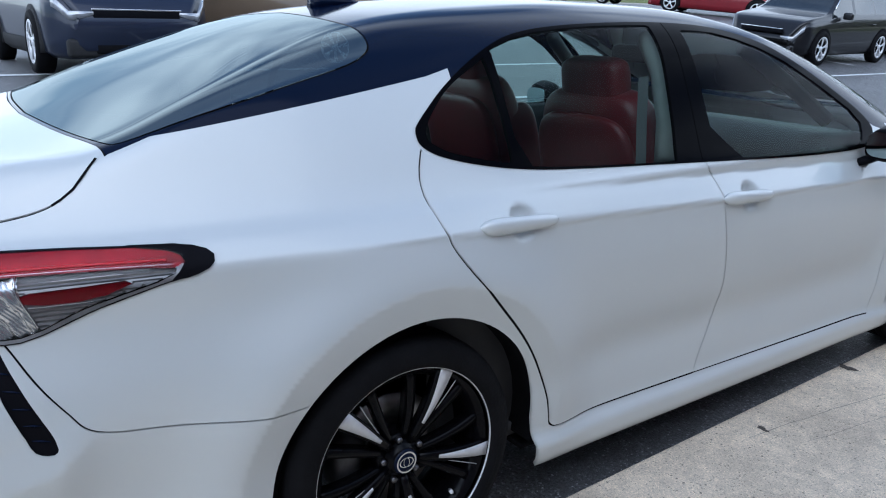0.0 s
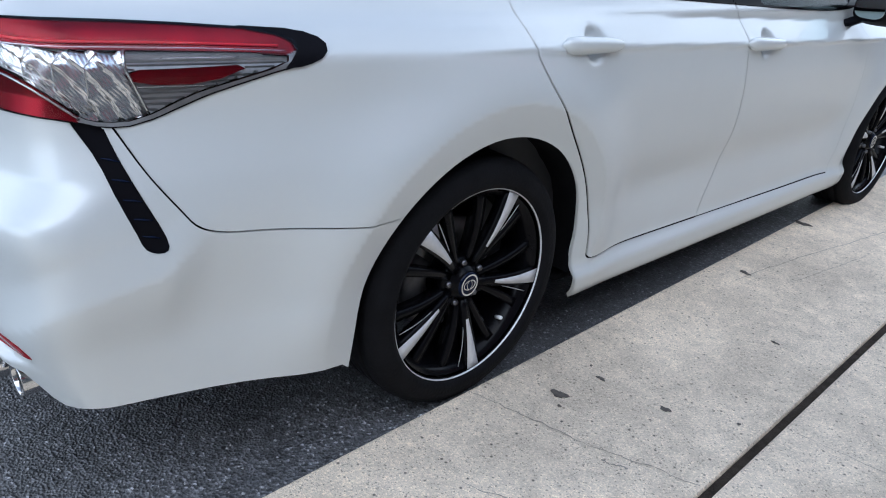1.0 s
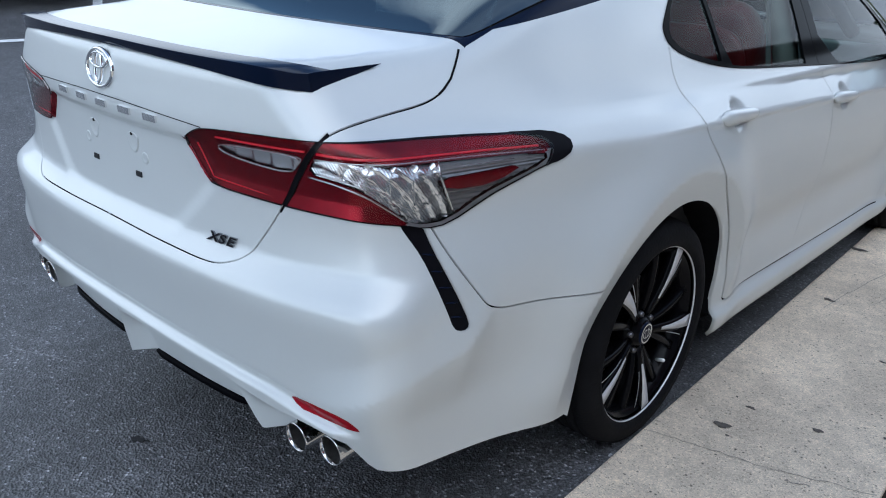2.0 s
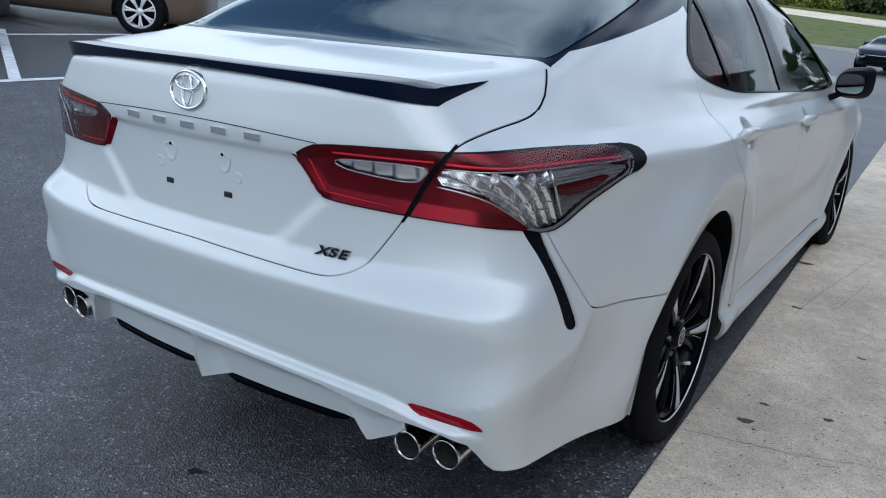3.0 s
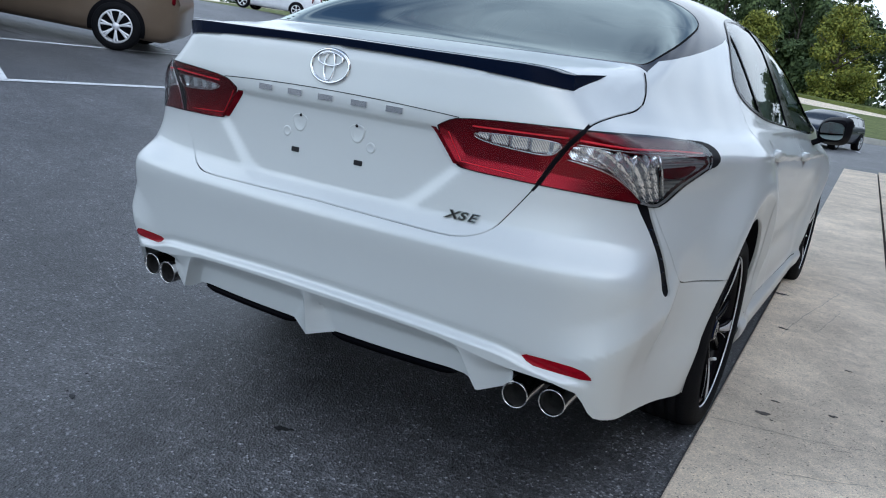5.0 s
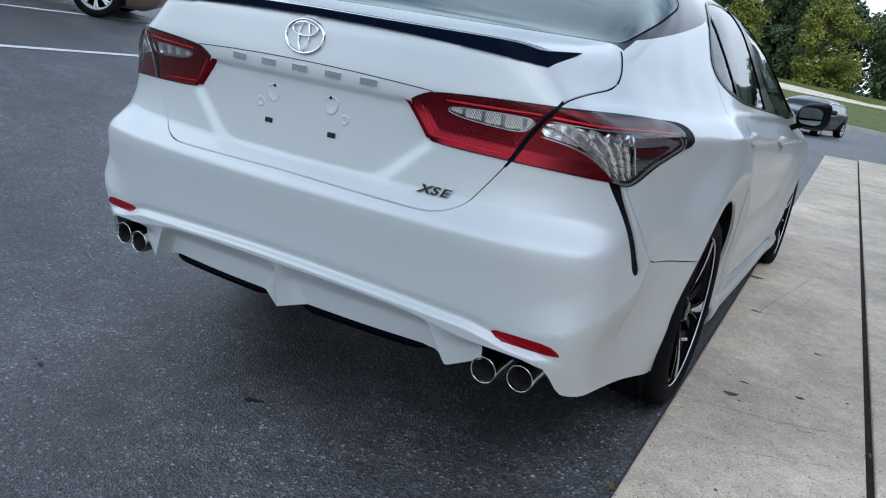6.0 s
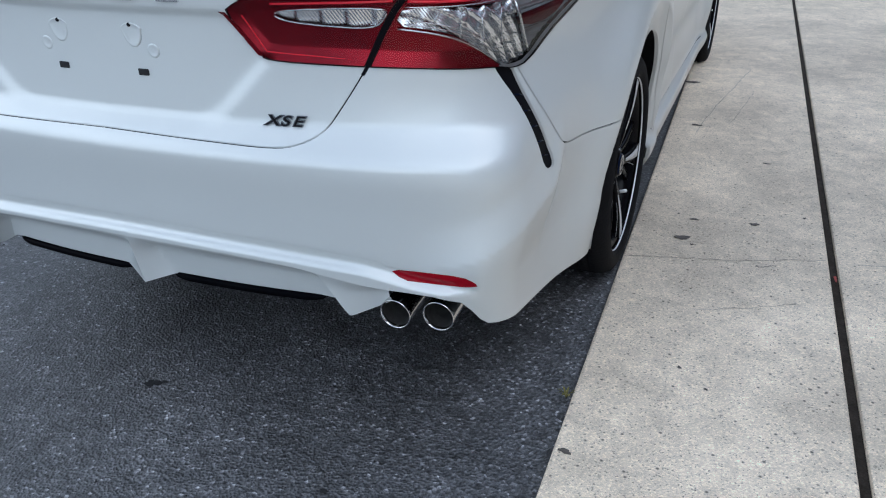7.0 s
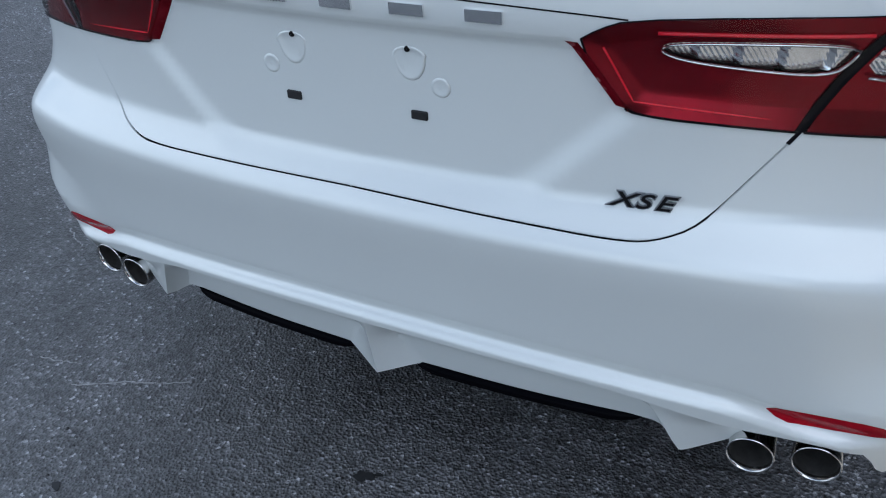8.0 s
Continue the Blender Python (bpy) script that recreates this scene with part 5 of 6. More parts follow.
def lot_z(x):
    """The parking lot rises away from the walkway."""
    return 0.085 * np.maximum(0, -1.1 - x)


def sheet(xs, ys, zf):
    bm = bmesh.new()
    g = [[bm.verts.new((x, y, float(zf(x, y)))) for x in xs] for y in ys]
    for j in range(len(ys) - 1):
        for i in range(len(xs) - 1):
            bm.faces.new((g[j][i], g[j][i + 1], g[j + 1][i + 1], g[j + 1][i]))
    return bm


def far_z(x, y=24.0):
    """The lot rises away from the walkway; the nearest row of bays beyond the aisle lies level."""
    x, y = np.asarray(x, float), np.asarray(y, float)
    return 0.085 * np.clip(-1.1 - x, 0, 24) + 0.02 * np.maximum(0, -25.1 - x) - 0.085 * np.clip(-8.6 - x, 0, 5) * (1 - step01(y, 2.7, 4.0))


ground = put_mesh("ground", sheet([-400, -100, -60, -25.1, -13.6, -12, -8.6, -6, -3, -1.5, -1.1, 0, 3, 60, 400], [-400, -60, -10, 0, 2.7, 3, 3.35, 3.7, 4, 10, 40, 100, 600], far_z), ASPHALT, None, "", False)
tagged(ground, "dark worn asphalt parking lot", "ground", kind="structure")

WALK = pose(0.905, 0, 0, 0, 0, 1.72)


def slab_box(x0, y0, x1, y1, z1):
    bm = bmesh.new()
    box(bm, x0, y0, -0.12, x1, y1, z1, 0.009, 2)
    bm.transform(WALK)
    return bm


DIRT = material("joint_dirt", (0.035, 0.028, 0.022), 0.95, spec=0.1, vary=0.4, vary_scale=30, grain=0.3, grain_scale=200, bump=0.5, bump_scale=150)
bm = bmesh.new()
box(bm, 0.606, -24, -0.10, 0.638, 15.3, 0.006)
bm.transform(WALK)
tagged(put_mesh("walkway_joint", bm, DIRT, None, "", False), "dark dirt-filled joint between the slabs", "joint", kind="structure")
kerb_slabs = [put_mesh("walkway", slab_box(0.0, -24, 0.610, 15.3, 0.022), CONCRETE, None, "", False),
              put_mesh("walkway", slab_box(0.634, -24, 3.4, 15.9, 0.020), CONCRETE, None, "", False),
              put_mesh("walkway", slab_box(3.42, -24, 6.2, 15.9, 0.021), CONCRETE, None, "", False)]
for s in kerb_slabs:
    tagged(s, "pale worn concrete walkway slab with exposed grit", "pavement", kind="structure")


def blot(cx, cy, r, seed, squash=0.7, n=22, z=0.0245, turn=0.0):
    """A thin stain with a ragged edge."""
    q = random.Random(seed)
    ph = [q.uniform(0, 6.28) for _ in range(5)]
    bm = bmesh.new()
    lo = []
    for k in range(n):
        a = 2 * math.pi * k / n
        rr = r * (1 + 0.22 * math.sin(2 * a + ph[0]) + 0.16 * math.sin(3 * a + ph[1]) + 0.12 * math.sin(5 * a + ph[2]) + 0.1 * q.uniform(-1, 1))
        x, y = rr * math.cos(a), rr * math.sin(a) * squash
        c, s = math.cos(turn), math.sin(turn)
        lo.append((cx + x * c - y * s, cy + x * s + y * c))
    slab(bm, lo, 0.0, 0.0016, lambda a, b, d: (a, b, z - 0.0012 + d))
    return bm


for cx, cy, r, seed, sq in ((1.066, 0.207, 0.028, 1, 0.8), (1.282, 0.392, 0.020, 2, 0.55), (1.088, 0.368, 0.017, 3, 0.5), (1.10, 0.165, 0.007, 4, 0.8), (1.03, 0.40, 0.006, 5, 0.8), (1.44, 0.50, 0.008, 6, 0.7),
                            (1.30, 1.02, 0.018, 7, 0.3), (0.875, 2.22, 0.045, 8, 0.6), (0.98, 1.45, 0.03, 9, 0.4), (1.15, -0.55, 0.007, 10, 0.8), (1.22, -0.62, 0.006, 11, 0.7), (0.96, -0.95, 0.018, 12, 0.5)):
    part("stain", blot(cx, cy, r * 0.7, seed, sq + 0.1), STAIN, kerb_slabs[0], "dark oily stain", False)


def ragged_line(a, b, w, seed, z, sway=0.015, n=28):
    """A thin uneven crack."""
    q = random.Random(seed)
    a, b = np.array(a), np.array(b)
    d = b - a
    nrm = np.array((-d[1], d[0])) / np.linalg.norm(d)
    off = np.cumsum([q.uniform(-1, 1) for _ in range(n)]) * sway / 4
    off -= np.linspace(off[0], off[-1], n)
    secs = []
    bm = bmesh.new()
    for k in range(n):
        c = a + d * k / (n - 1) + nrm * off[k]
        ww = w * q.uniform(0.35, 1.0)
        secs.append([(*(c - nrm * ww), z), (*(c + nrm * ww), z)])
    return loft(bm, secs, False, False)


for a, b, w, seed in (((0.92, 0.015), (1.22, 0.085), 0.0022, 1), ((1.22, 0.085), (1.50, 0.19), 0.0016, 2), ((1.30, 0.075), (1.36, 0.10), 0.003, 3), ((1.15, -0.25), (1.42, -0.12), 0.0015, 4),
                      ((0.99, 1.35), (1.16, 2.6), 0.0018, 5), ((1.12, 1.5), (1.20, 2.1), 0.0014, 6)):
    part("crack", ragged_line(a, b, w, seed, 0.0232), CRACK, kerb_slabs[0], "thin dark crack", False)
for a, b, w, seed in (((1.58, 0.19), (2.3, 0.34), 0.002, 8), ((1.56, 0.60), (2.6, 0.75), 0.0015, 9)):
    part("crack", ragged_line(a, b, w, seed, 0.0212), CRACK, kerb_slabs[1], "thin dark crack", False)
part("paint_mark", blot(1.524, 0.07, 0.015, 21, 0.3, z=0.0245, turn=1.6), RED_MARK, kerb_slabs[0], "small red paint mark", False)

PATCH = material("dark_tar_spot", (0.012, 0.012, 0.013), 0.6, vary=0.3, vary_scale=60)
PALE = material("pale_grit", (0.30, 0.30, 0.30), 0.9, vary=0.3, vary_scale=90)
for cx, cy, r, seed in ((-0.07, -1.045, 0.020, 31), (-0.045, -1.03, 0.008, 32), (0.33, -1.40, 0.010, 33), (-0.62, -1.32, 0.012, 34), (0.52, -1.22, 0.008, 35)):
    part("tar_spot", blot(cx, cy, r, seed, 0.7, z=0.0022), PATCH, ground, "dark tar spot", False)
for a, b, w, seed in (((-0.83, -1.09), (-0.58, -0.97), 0.0026, 41), ((-1.36, -0.60), (-1.25, -0.66), 0.003, 42), ((-0.98, -1.05), (-0.86, -1.03), 0.002, 43)):
    part("scratch", ragged_line(a, b, w, seed, lot_z(a[0]) + 0.003 if a[0] < -1.1 else 0.003), PALE, ground, "thin pale scratch", False)


def scatter(name, n, boxes, size, mat, seed, z):
    """Loose grit: small low stones."""
    q = random.Random(seed)
    bm = bmesh.new()
    for _ in range(n):
        x0, x1, y0, y1 = q.choice(boxes)
        x, y = q.uniform(x0, x1), q.uniform(y0, y1)
        r = size * q.uniform(0.4, 1.0) ** 2
        k = q.uniform(0, 6.28)
        top = bm.verts.new((x, y, z(x) + r * 0.6))
        ring = [bm.verts.new((x + r * q.uniform(0.6, 1.1) * math.cos(k + j * 1.2566), y + r * q.uniform(0.6, 1.1) * math.sin(k + j * 1.2566), z(x))) for j in range(5)]
        for j in range(5):
            bm.faces.new((ring[j], ring[(j + 1) % 5], top))
    return tagged(put_mesh(name, bm, mat, None, "", False), "scattered pale grit on the asphalt", "grit", kind="stuff")


scatter("grit", 900, [(-1.6, 0.88, -2.6, -0.9), (0.70, 0.90, -0.9, 1.8), (-4, -0.9, -2.2, 1.5)], 0.0055, PALE, 5, lambda x: float(lot_z(x)) + 0.0002)
scatter("grit", 500, [(-1.6, 0.88, -2.6, -0.6), (-3, -0.9, -2.2, 1.5)], 0.006, PATCH, 6, lambda x: float(lot_z(x)) + 0.0002)


def paint_line(a, b, w=0.10):
    a, b = np.array(a), np.array(b)
    d = (b - a) / np.linalg.norm(b - a)
    nrm = np.array((-d[1], d[0])) * w / 2
    bm = bmesh.new()
    n = 12
    secs = []
    for k in range(n + 1):
        c = a + (b - a) * k / n
        secs.append([(*(c + s * nrm), float(far_z(*(c + s * nrm))) + 0.006) for s in (-1, 1)])
    loft(bm, secs, False, False)
    for f in bm.faces:
        if f.normal.z < 0:
            f.normal_flip()
    return tagged(put_mesh("parking_line", bm, LINE, None, "", False), "worn white painted parking line", "road marking", "parking lines", "structure")


for a, b in (((-5.62, -6), (-5.55, 9.5)), ((-8.2, -6), (-8.15, 9)), ((-8.6, 5.95), (-13.2, 6.3)), ((-5.6, 1.52), (-8.6, 3.0)), ((-8.3, -1.8), (-13, -1.5)), ((-15.7, 6), (-15.6, 24)),
             ((-6.0, 13.2), (-5.9, 24)), ((-7.0, 17.0), (-11.5, 17.3)), ((-7.0, 14.3), (-11.5, 14.6)), ((-9.0, 20), (-13.6, 20.3)), ((0.35, 24.6), (0.2, 25.6))):
    paint_line(a, b)


# ---- other vehicles ----
DARK_GLASS = material("dark_car_glass", (0.015, 0.02, 0.024), 0.05, 0.0, 0.0, spec=0.9, vary=0.2, vary_scale=3)
LAMP_WHITE = material("clear_head_lamp", (0.36, 0.37, 0.39), 0.10, 0.5, 1.0, vary=0.15, vary_scale=20)
TYRE_FAR = RUBBER
ALLOY = material("silver_alloy", (0.74, 0.74, 0.75), 0.4, 0.25, vary=0.08, vary_scale=30)


def far_wheel(w, y, r, parent, side, kind):
    """Tyre, rim and spokes of a parked vehicle; kind picks the number of spokes."""
    hub = new("wheel")
    hub.parent = parent
    hub.location = (w * side, y, r)
    hub.rotation_euler = (0, 0, 0 if side > 0 else math.pi)
    bm = bmesh.new()
    lathe(bm, [(-0.20, r * 0.66), (-0.21, r * 0.9), (-0.19, r), (-0.03, r), (0.0, r * 0.95), (0.008, r * 0.8), (0.0, r * 0.70), (-0.02, r * 0.66)], 40)
    part("tyre", bm, TYRE_FAR, hub)
    bm = bmesh.new()
    lathe(bm, [(-0.12, r * 0.60), (-0.03, r * 0.62), (-0.005, r * 0.68), (0.0, r * 0.70), (-0.005, r * 0.64)], 40)
    lathe(bm, [(-0.05, r * 0.18), (-0.012, r * 0.15), (-0.008, 0.001)], 20)
    part("rim", bm, ALLOY, hub)
    n = kind
    for k in range(n):
        bm = bmesh.new()
        for q in (-1, 1):
            spoke(bm, 360 * k / n + q * 7 + 18, r * 0.14, r * 0.66, 0.012, 0.016, -0.018, -0.006, 0.02, q * -6)
        part("spoke", bm, ALLOY, hub)
    bm = bmesh.new()
    lathe(bm, [(-0.10, r * 0.60), (-0.10, 0.001)], 24)
    part("brake_disc", bm, WELL, hub)
    return hub


def build_vehicle(name, m, label, category, L, W, H, paint, top, belt, wheel_r_, axles, glass, cladding=None, spokes=5, clear=0.20, pickup=False):
    """A parked vehicle heading +y. top: stations (y, height) of the outline; glass: y ranges of the side windows."""
    car = empty(name, m, label, category)
    topf = profile([a for a, _ in top], [b for _, b in top], 0.05)
    beltf = profile([a for a, _ in belt], [b for _, b in belt], 0.05)
    hw = W / 2
    h = L / 2

    def half(y):
        k = abs(y) / h
        return hw * (1 - 0.03 * k ** 2 - 0.30 * max(0, k - 0.82) ** 1.5 / 0.18 ** 1.5 * 0.9)

    def ring(y):
        w = half(y)
        t = float(topf(y))
        b = min(float(beltf(y)), t - 0.03)
        end = max(0, abs(y) / h - 0.93) / 0.07
        zb = clear + 0.10 * end
        roof = max(0, t - b - 0.05)
        wt = w * 0.95 - 0.42 * roof
        return [(0, y, zb), (w * 0.86, y, zb), (w * 0.965, y, zb + 0.07), (w * 0.985, y, zb + 0.22), (w, y, (zb + b) * 0.55), (w * 0.992, y, b - 0.10), (w * 0.955, y, b),
                (w * 0.945 - 0.30 * roof * 0.12, y, b + 0.10 * roof), (wt + 0.02, y, t - 0.10 * min(1, roof * 3) - 0.012), (wt - 0.07, y, t - 0.035 * min(1, roof * 3) - 0.006), (wt * 0.5, y, t - 0.003), (0, y, t)]

    n = 72
    ys = [-h + L * k / n for k in range(n + 1)]
    rings = [ring(y) for y in ys]
    body, win = bmesh.new(), bmesh.new()
    store = {}

    def vert(b, p):
        key = (id(b), tuple(round(v, 4) for v in p))
        if key not in store:
            store[key] = b.verts.new(p)
        return store[key]

    for i in range(n):
        y = (ys[i] + ys[i + 1]) / 2
        t, b = float(topf(y)), float(beltf(y))
        for j in range(11):
            for s in (1, -1):
                q = [rings[i][j], rings[i][j + 1], rings[i + 1][j + 1], rings[i + 1][j]]
                q = [(x * s, yy, z) for x, yy, z in q]
                if s < 0:
                    q = q[::-1]
                side = j == 7 and any(a < y < c for a, c in glass)
                slope = abs(float(topf(y + 0.05)) - float(topf(y - 0.05))) / 0.1
                screen = j in (9, 10) and slope > 0.32 and t > b + 0.06
                dst = win if side or screen else body
                vs = []
                for p in q:
                    v = vert(dst, p)
                    if v not in vs:
                        vs.append(v)
                if len(vs) > 2:
                    try:
                        dst.faces.new(vs)
                    except ValueError:
                        pass
    for r0, flip in ((rings[0], False), (rings[-1], True)):
        loop = [vert(body, p) for p in r0] + [vert(body, (-p[0], p[1], p[2])) for p in r0[::-1] if abs(p[0]) > 1e-6]
        seen = []
        for v in loop:
            if v not in seen:
                seen.append(v)
        body.faces.new(seen if flip else seen[::-1])
    for b_ in (body, win):
        bmesh.ops.recalc_face_normals(b_, faces=b_.faces[:])
    part("body", body, paint, car)
    part("window", win, DARK_GLASS, car, "dark tinted glass")
    for a in axles:
        for s in (1, -1):
            w = half(a)
            # the body is uncut: a dark disc stands in for the arch's shaded hollow
            bm = bmesh.new()
            pts = [(wheel_r_ * 1.17 * math.cos(k), wheel_r_ * 1.17 * math.sin(k)) for k in np.linspace(-0.25, math.pi + 0.25, 26)]
            slab(bm, pts, w * 0.80, w * 1.004, lambda p, q, d: (s * d, a + p, wheel_r_ + q))
            part("arch_disc", bm, cladding or WELL, car)
            far_wheel(w + 0.032, a, wheel_r_, car, s, spokes)
    for s in (1, -1):
        # lamps, mirror, handles
        zf = float(beltf(h * 0.9)) - 0.08
        bm = bmesh.new()
        secs = []
        spots = [(hw * 0.50, h * 1.002, 0.016), (hw * 0.62, h * 1.003, 0.036)] + [(half(h * q) + 0.006, h * q, 0.048 + 0.22 * (1 - q)) for q in (0.996, 0.975, 0.95, 0.925, 0.90)]
        for k, (x, y, r) in enumerate(spots):
            zc = min(float(topf(min(y, h * 0.97))) - 0.05 - r, zf + 0.012 * k - 0.04)
            secs.append([(s * x, y, zc - r * (1 - 0.08 * k)), (s * x, y, zc + r), (s * (x - 0.05), y - 0.07, zc + r), (s * (x - 0.05), y - 0.07, zc - r * (1 - 0.08 * k))])
        loft(bm, secs)
        part("head_lamp", bm, LAMP_WHITE, car, "clear head lamp")
        bm = bmesh.new()
        y = -h * 0.965
        w = half(y)
        zt = float(beltf(-h * 0.9)) - 0.02
        box(bm, min(s * w * 0.72, s * w * 1.012), y - 0.03, zt - 0.26, max(s * w * 0.72, s * w * 1.012), y + 0.16, zt, 0.03)
        part("tail_lamp", bm, LAMP_RED, car, "red tail lamp")
        bm = bmesh.new()
        ym = h * 0.30
        cushion(bm, s * (half(ym) + 0.09), ym, float(beltf(ym)) + 0.06, 0.10, 0.06, 0.075)
        part("side_mirror", bm, paint, car)
        for a, c in glass[:2]:
            bm = bmesh.new()
            yy = a + 0.12
            box(bm, min(s * half(yy), s * (half(yy) + 0.028)) - 0.004, yy - 0.10, float(beltf(yy)) - 0.17, max(s * half(yy), s * (half(yy) + 0.028)), yy + 0.08, float(beltf(yy)) - 0.145, 0.008)
            part("door_handle", bm, paint, car)
        if cladding:
            bm = bmesh.new()
            loft(bm, [[(s * half(y) * f, y, clear + dz) for f, dz in ((0.90, -0.01), (0.975, 0.05), (0.994, 0.15), (0.99, 0.19))] for y in np.linspace(axles[1] + wheel_r_ * 1.1, axles[0] - wheel_r_ * 1.1, 8)], False, False)
            part("sill_cladding", bm, cladding, car)
    for s in (1, -1):
        a, c = glass[0][0] - 0.06, glass[-1][1] - 0.15
        line = []
        for y in list(np.linspace(a, c, 14)):
            t, b = float(topf(y)), min(float(beltf(y)), float(topf(y)) - 0.03)
            roof = max(0, t - b - 0.05)
            line.append((s * (half(y) * 0.95 - 0.42 * roof + 0.03), y, t - 0.10 * min(1, roof * 3) - 0.005))
        bm = bmesh.new()
        tube(bm, line, 0.012, 6)
        part("window_trim", bm, CHROME, car, "bright window trim")
    bm = bmesh.new()
    z1 = zf - 0.03
    box(bm, -hw * 0.50, h * 0.968, z1 - 0.13, hw * 0.50, h * 1.0015, z1 - 0.045, 0.008)
    grille = part("grille", bm, BLACK_TRIM, car)
    bm = bmesh.new()
    box(bm, -hw * 0.52, h * 0.998, z1 - 0.050, hw * 0.52, h * 1.004, z1 - 0.034, 0.003)
    part("grille_bar", bm, CHROME, grille, "chrome grille bar")
    bm = bmesh.new()
    box(bm, -hw * 0.5, h * 0.985, clear + 0.06, hw * 0.5, h * 1.001, clear + 0.17, 0.02)
    part("air_intake", bm, WELL, car, "dark lower air intake")
    bm = bmesh.new()
    box(bm, -hw * 0.8, h * 0.93, clear + 0.02, hw * 0.8, h * 0.995, clear + 0.22, 0.04)
    part("front_bumper", bm, cladding or paint, car)
    return car


def ground_pose(x, y, turn):
    """Stands a vehicle on the sloping lot."""
    z = float(far_z(x, y))
    up = Vector((float(far_z(x - 0.6, y) - far_z(x + 0.6, y)) / 1.2, 0, 1)).normalized()
    fwd = Vector((-math.sin(radians(turn)), math.cos(radians(turn)), 0))
    fwd = (fwd - up * fwd.dot(up)).normalized()
    right = fwd.cross(up)
    m = Matrix((right, fwd, up)).transposed().to_4x4()
    m.translation = (x, y, z)
    return m


def car_paint(name, c):
    return material(name, c, 0.30, 0.05, 0.5, 0.04, 0.2, vary=0.08, vary_scale=3, grain=0.06, grain_scale=700)


NAVY, BROWN, BLACK_P, WINE, DKBLUE, WHITE_P, SILVER = (car_paint(n, c) for n, c in (
    ("navy_paint", (0.012, 0.017, 0.035)), ("bronze_brown_paint", (0.13, 0.095, 0.065)), ("black_paint", (0.008, 0.008, 0.010)), ("wine_red_paint", (0.16, 0.008, 0.014)),
    ("dark_blue_paint", (0.012, 0.016, 0.028)), ("white_paint", (0.62, 0.63, 0.64)), ("silver_blue_paint", (0.20, 0.23, 0.28))))
SUV_TOP = [(-2.3, 0.95), (-2.22, 1.25), (-1.95, 1.56), (-1.2, 1.67), (-0.2, 1.69), (0.45, 1.60), (0.95, 1.24), (1.25, 1.07), (1.8, 0.98), (2.15, 0.87), (2.3, 0.64)]
SUV_BELT = [(-2.3, 1.06), (-1.0, 1.03), (0.8, 0.98), (2.3, 0.86)]
HATCH_TOP = [(-2.0, 0.90), (-1.93, 1.12), (-1.55, 1.46), (-0.8, 1.54), (0.1, 1.54), (0.65, 1.38), (1.1, 1.08), (1.55, 0.96), (1.85, 0.82), (2.0, 0.62)]
HATCH_BELT = [(-2.0, 1.0), (0.9, 0.93), (2.0, 0.84)]
TRUCK_TOP = [(-2.9, 0.95), (-2.8, 1.02), (-0.62, 1.03), (-0.5, 1.10), (-0.42, 1.60), (0.0, 1.83), (0.9, 1.83), (1.3, 1.60), (1.65, 1.20), (2.3, 1.12), (2.75, 1.05), (2.9, 0.75)]
TRUCK_BELT = [(-2.9, 1.15), (2.9, 1.08)]
SUV_GLASS = ((-1.80, -1.02), (-0.92, 0.02), (0.10, 1.10))
HATCH_GLASS = ((-1.55, -0.95), (-0.86, 0.0), (0.08, 1.0))
build_vehicle("parked_suv", ground_pose(-9.30, 1.555, -89.5), "dark navy sport utility vehicle parked nose-out in the lot", "car", 4.6, 1.85, 1.69, NAVY, SUV_TOP, SUV_BELT, 0.355, (1.36, -1.30), SUV_GLASS, BLACK_DULL)
build_vehicle("parked_hatchback", ground_pose(-9.65, 4.45, 128), "bronze brown hatchback parked on the white line", "car", 4.1, 1.75, 1.55, BROWN, HATCH_TOP, HATCH_BELT, 0.315, (1.25, -1.32), HATCH_GLASS, None, 7, 0.19)
build_vehicle("parked_suv", ground_pose(-8.1, 17.0, 184), "black sport utility vehicle with bright alloy wheels", "car", 4.75, 1.85, 1.70, BLACK_P, SUV_TOP, SUV_BELT, 0.36, (1.45, -1.40), SUV_GLASS, None)
build_vehicle("pickup_truck", ground_pose(-19.6, 29.2, 112), "wine red pickup truck parked in the far row", "truck", 5.8, 1.98, 1.83, WINE, TRUCK_TOP, TRUCK_BELT, 0.39, (1.85, -1.75), ((-0.35, 0.35), (0.45, 1.35)), None)
build_vehicle("parked_car", ground_pose(-18.6, 33.2, 112), "silver blue hatchback parked in the far row", "car", 4.1, 1.75, 1.5, SILVER, HATCH_TOP, HATCH_BELT, 0.315, (1.25, -1.32), HATCH_GLASS)
build_vehicle("parked_suv", ground_pose(-7.6, 22.9, 178), "black sport utility vehicle in the far row", "car", 4.75, 1.85, 1.70, BLACK_P, SUV_TOP, SUV_BELT, 0.36, (1.45, -1.40), SUV_GLASS, None)
build_vehicle("parked_car", ground_pose(-25.2, 26.6, 112), "white hatchback in the far row", "car", 4.1, 1.75, 1.5, WHITE_P, HATCH_TOP, HATCH_BELT, 0.315, (1.25, -1.32), HATCH_GLASS)
build_vehicle("small_hatchback", ground_pose(-0.78, 25.3, 166), "dark blue small hatchback on the access road", "car", 3.4, 1.5, 1.14, DKBLUE, [(a * 0.85, b * 0.74) for a, b in HATCH_TOP], [(a * 0.85, b * 0.76) for a, b in HATCH_BELT], 0.26, (1.10, -1.08), tuple((a * 0.85, b * 0.85) for a, b in HATCH_GLASS))
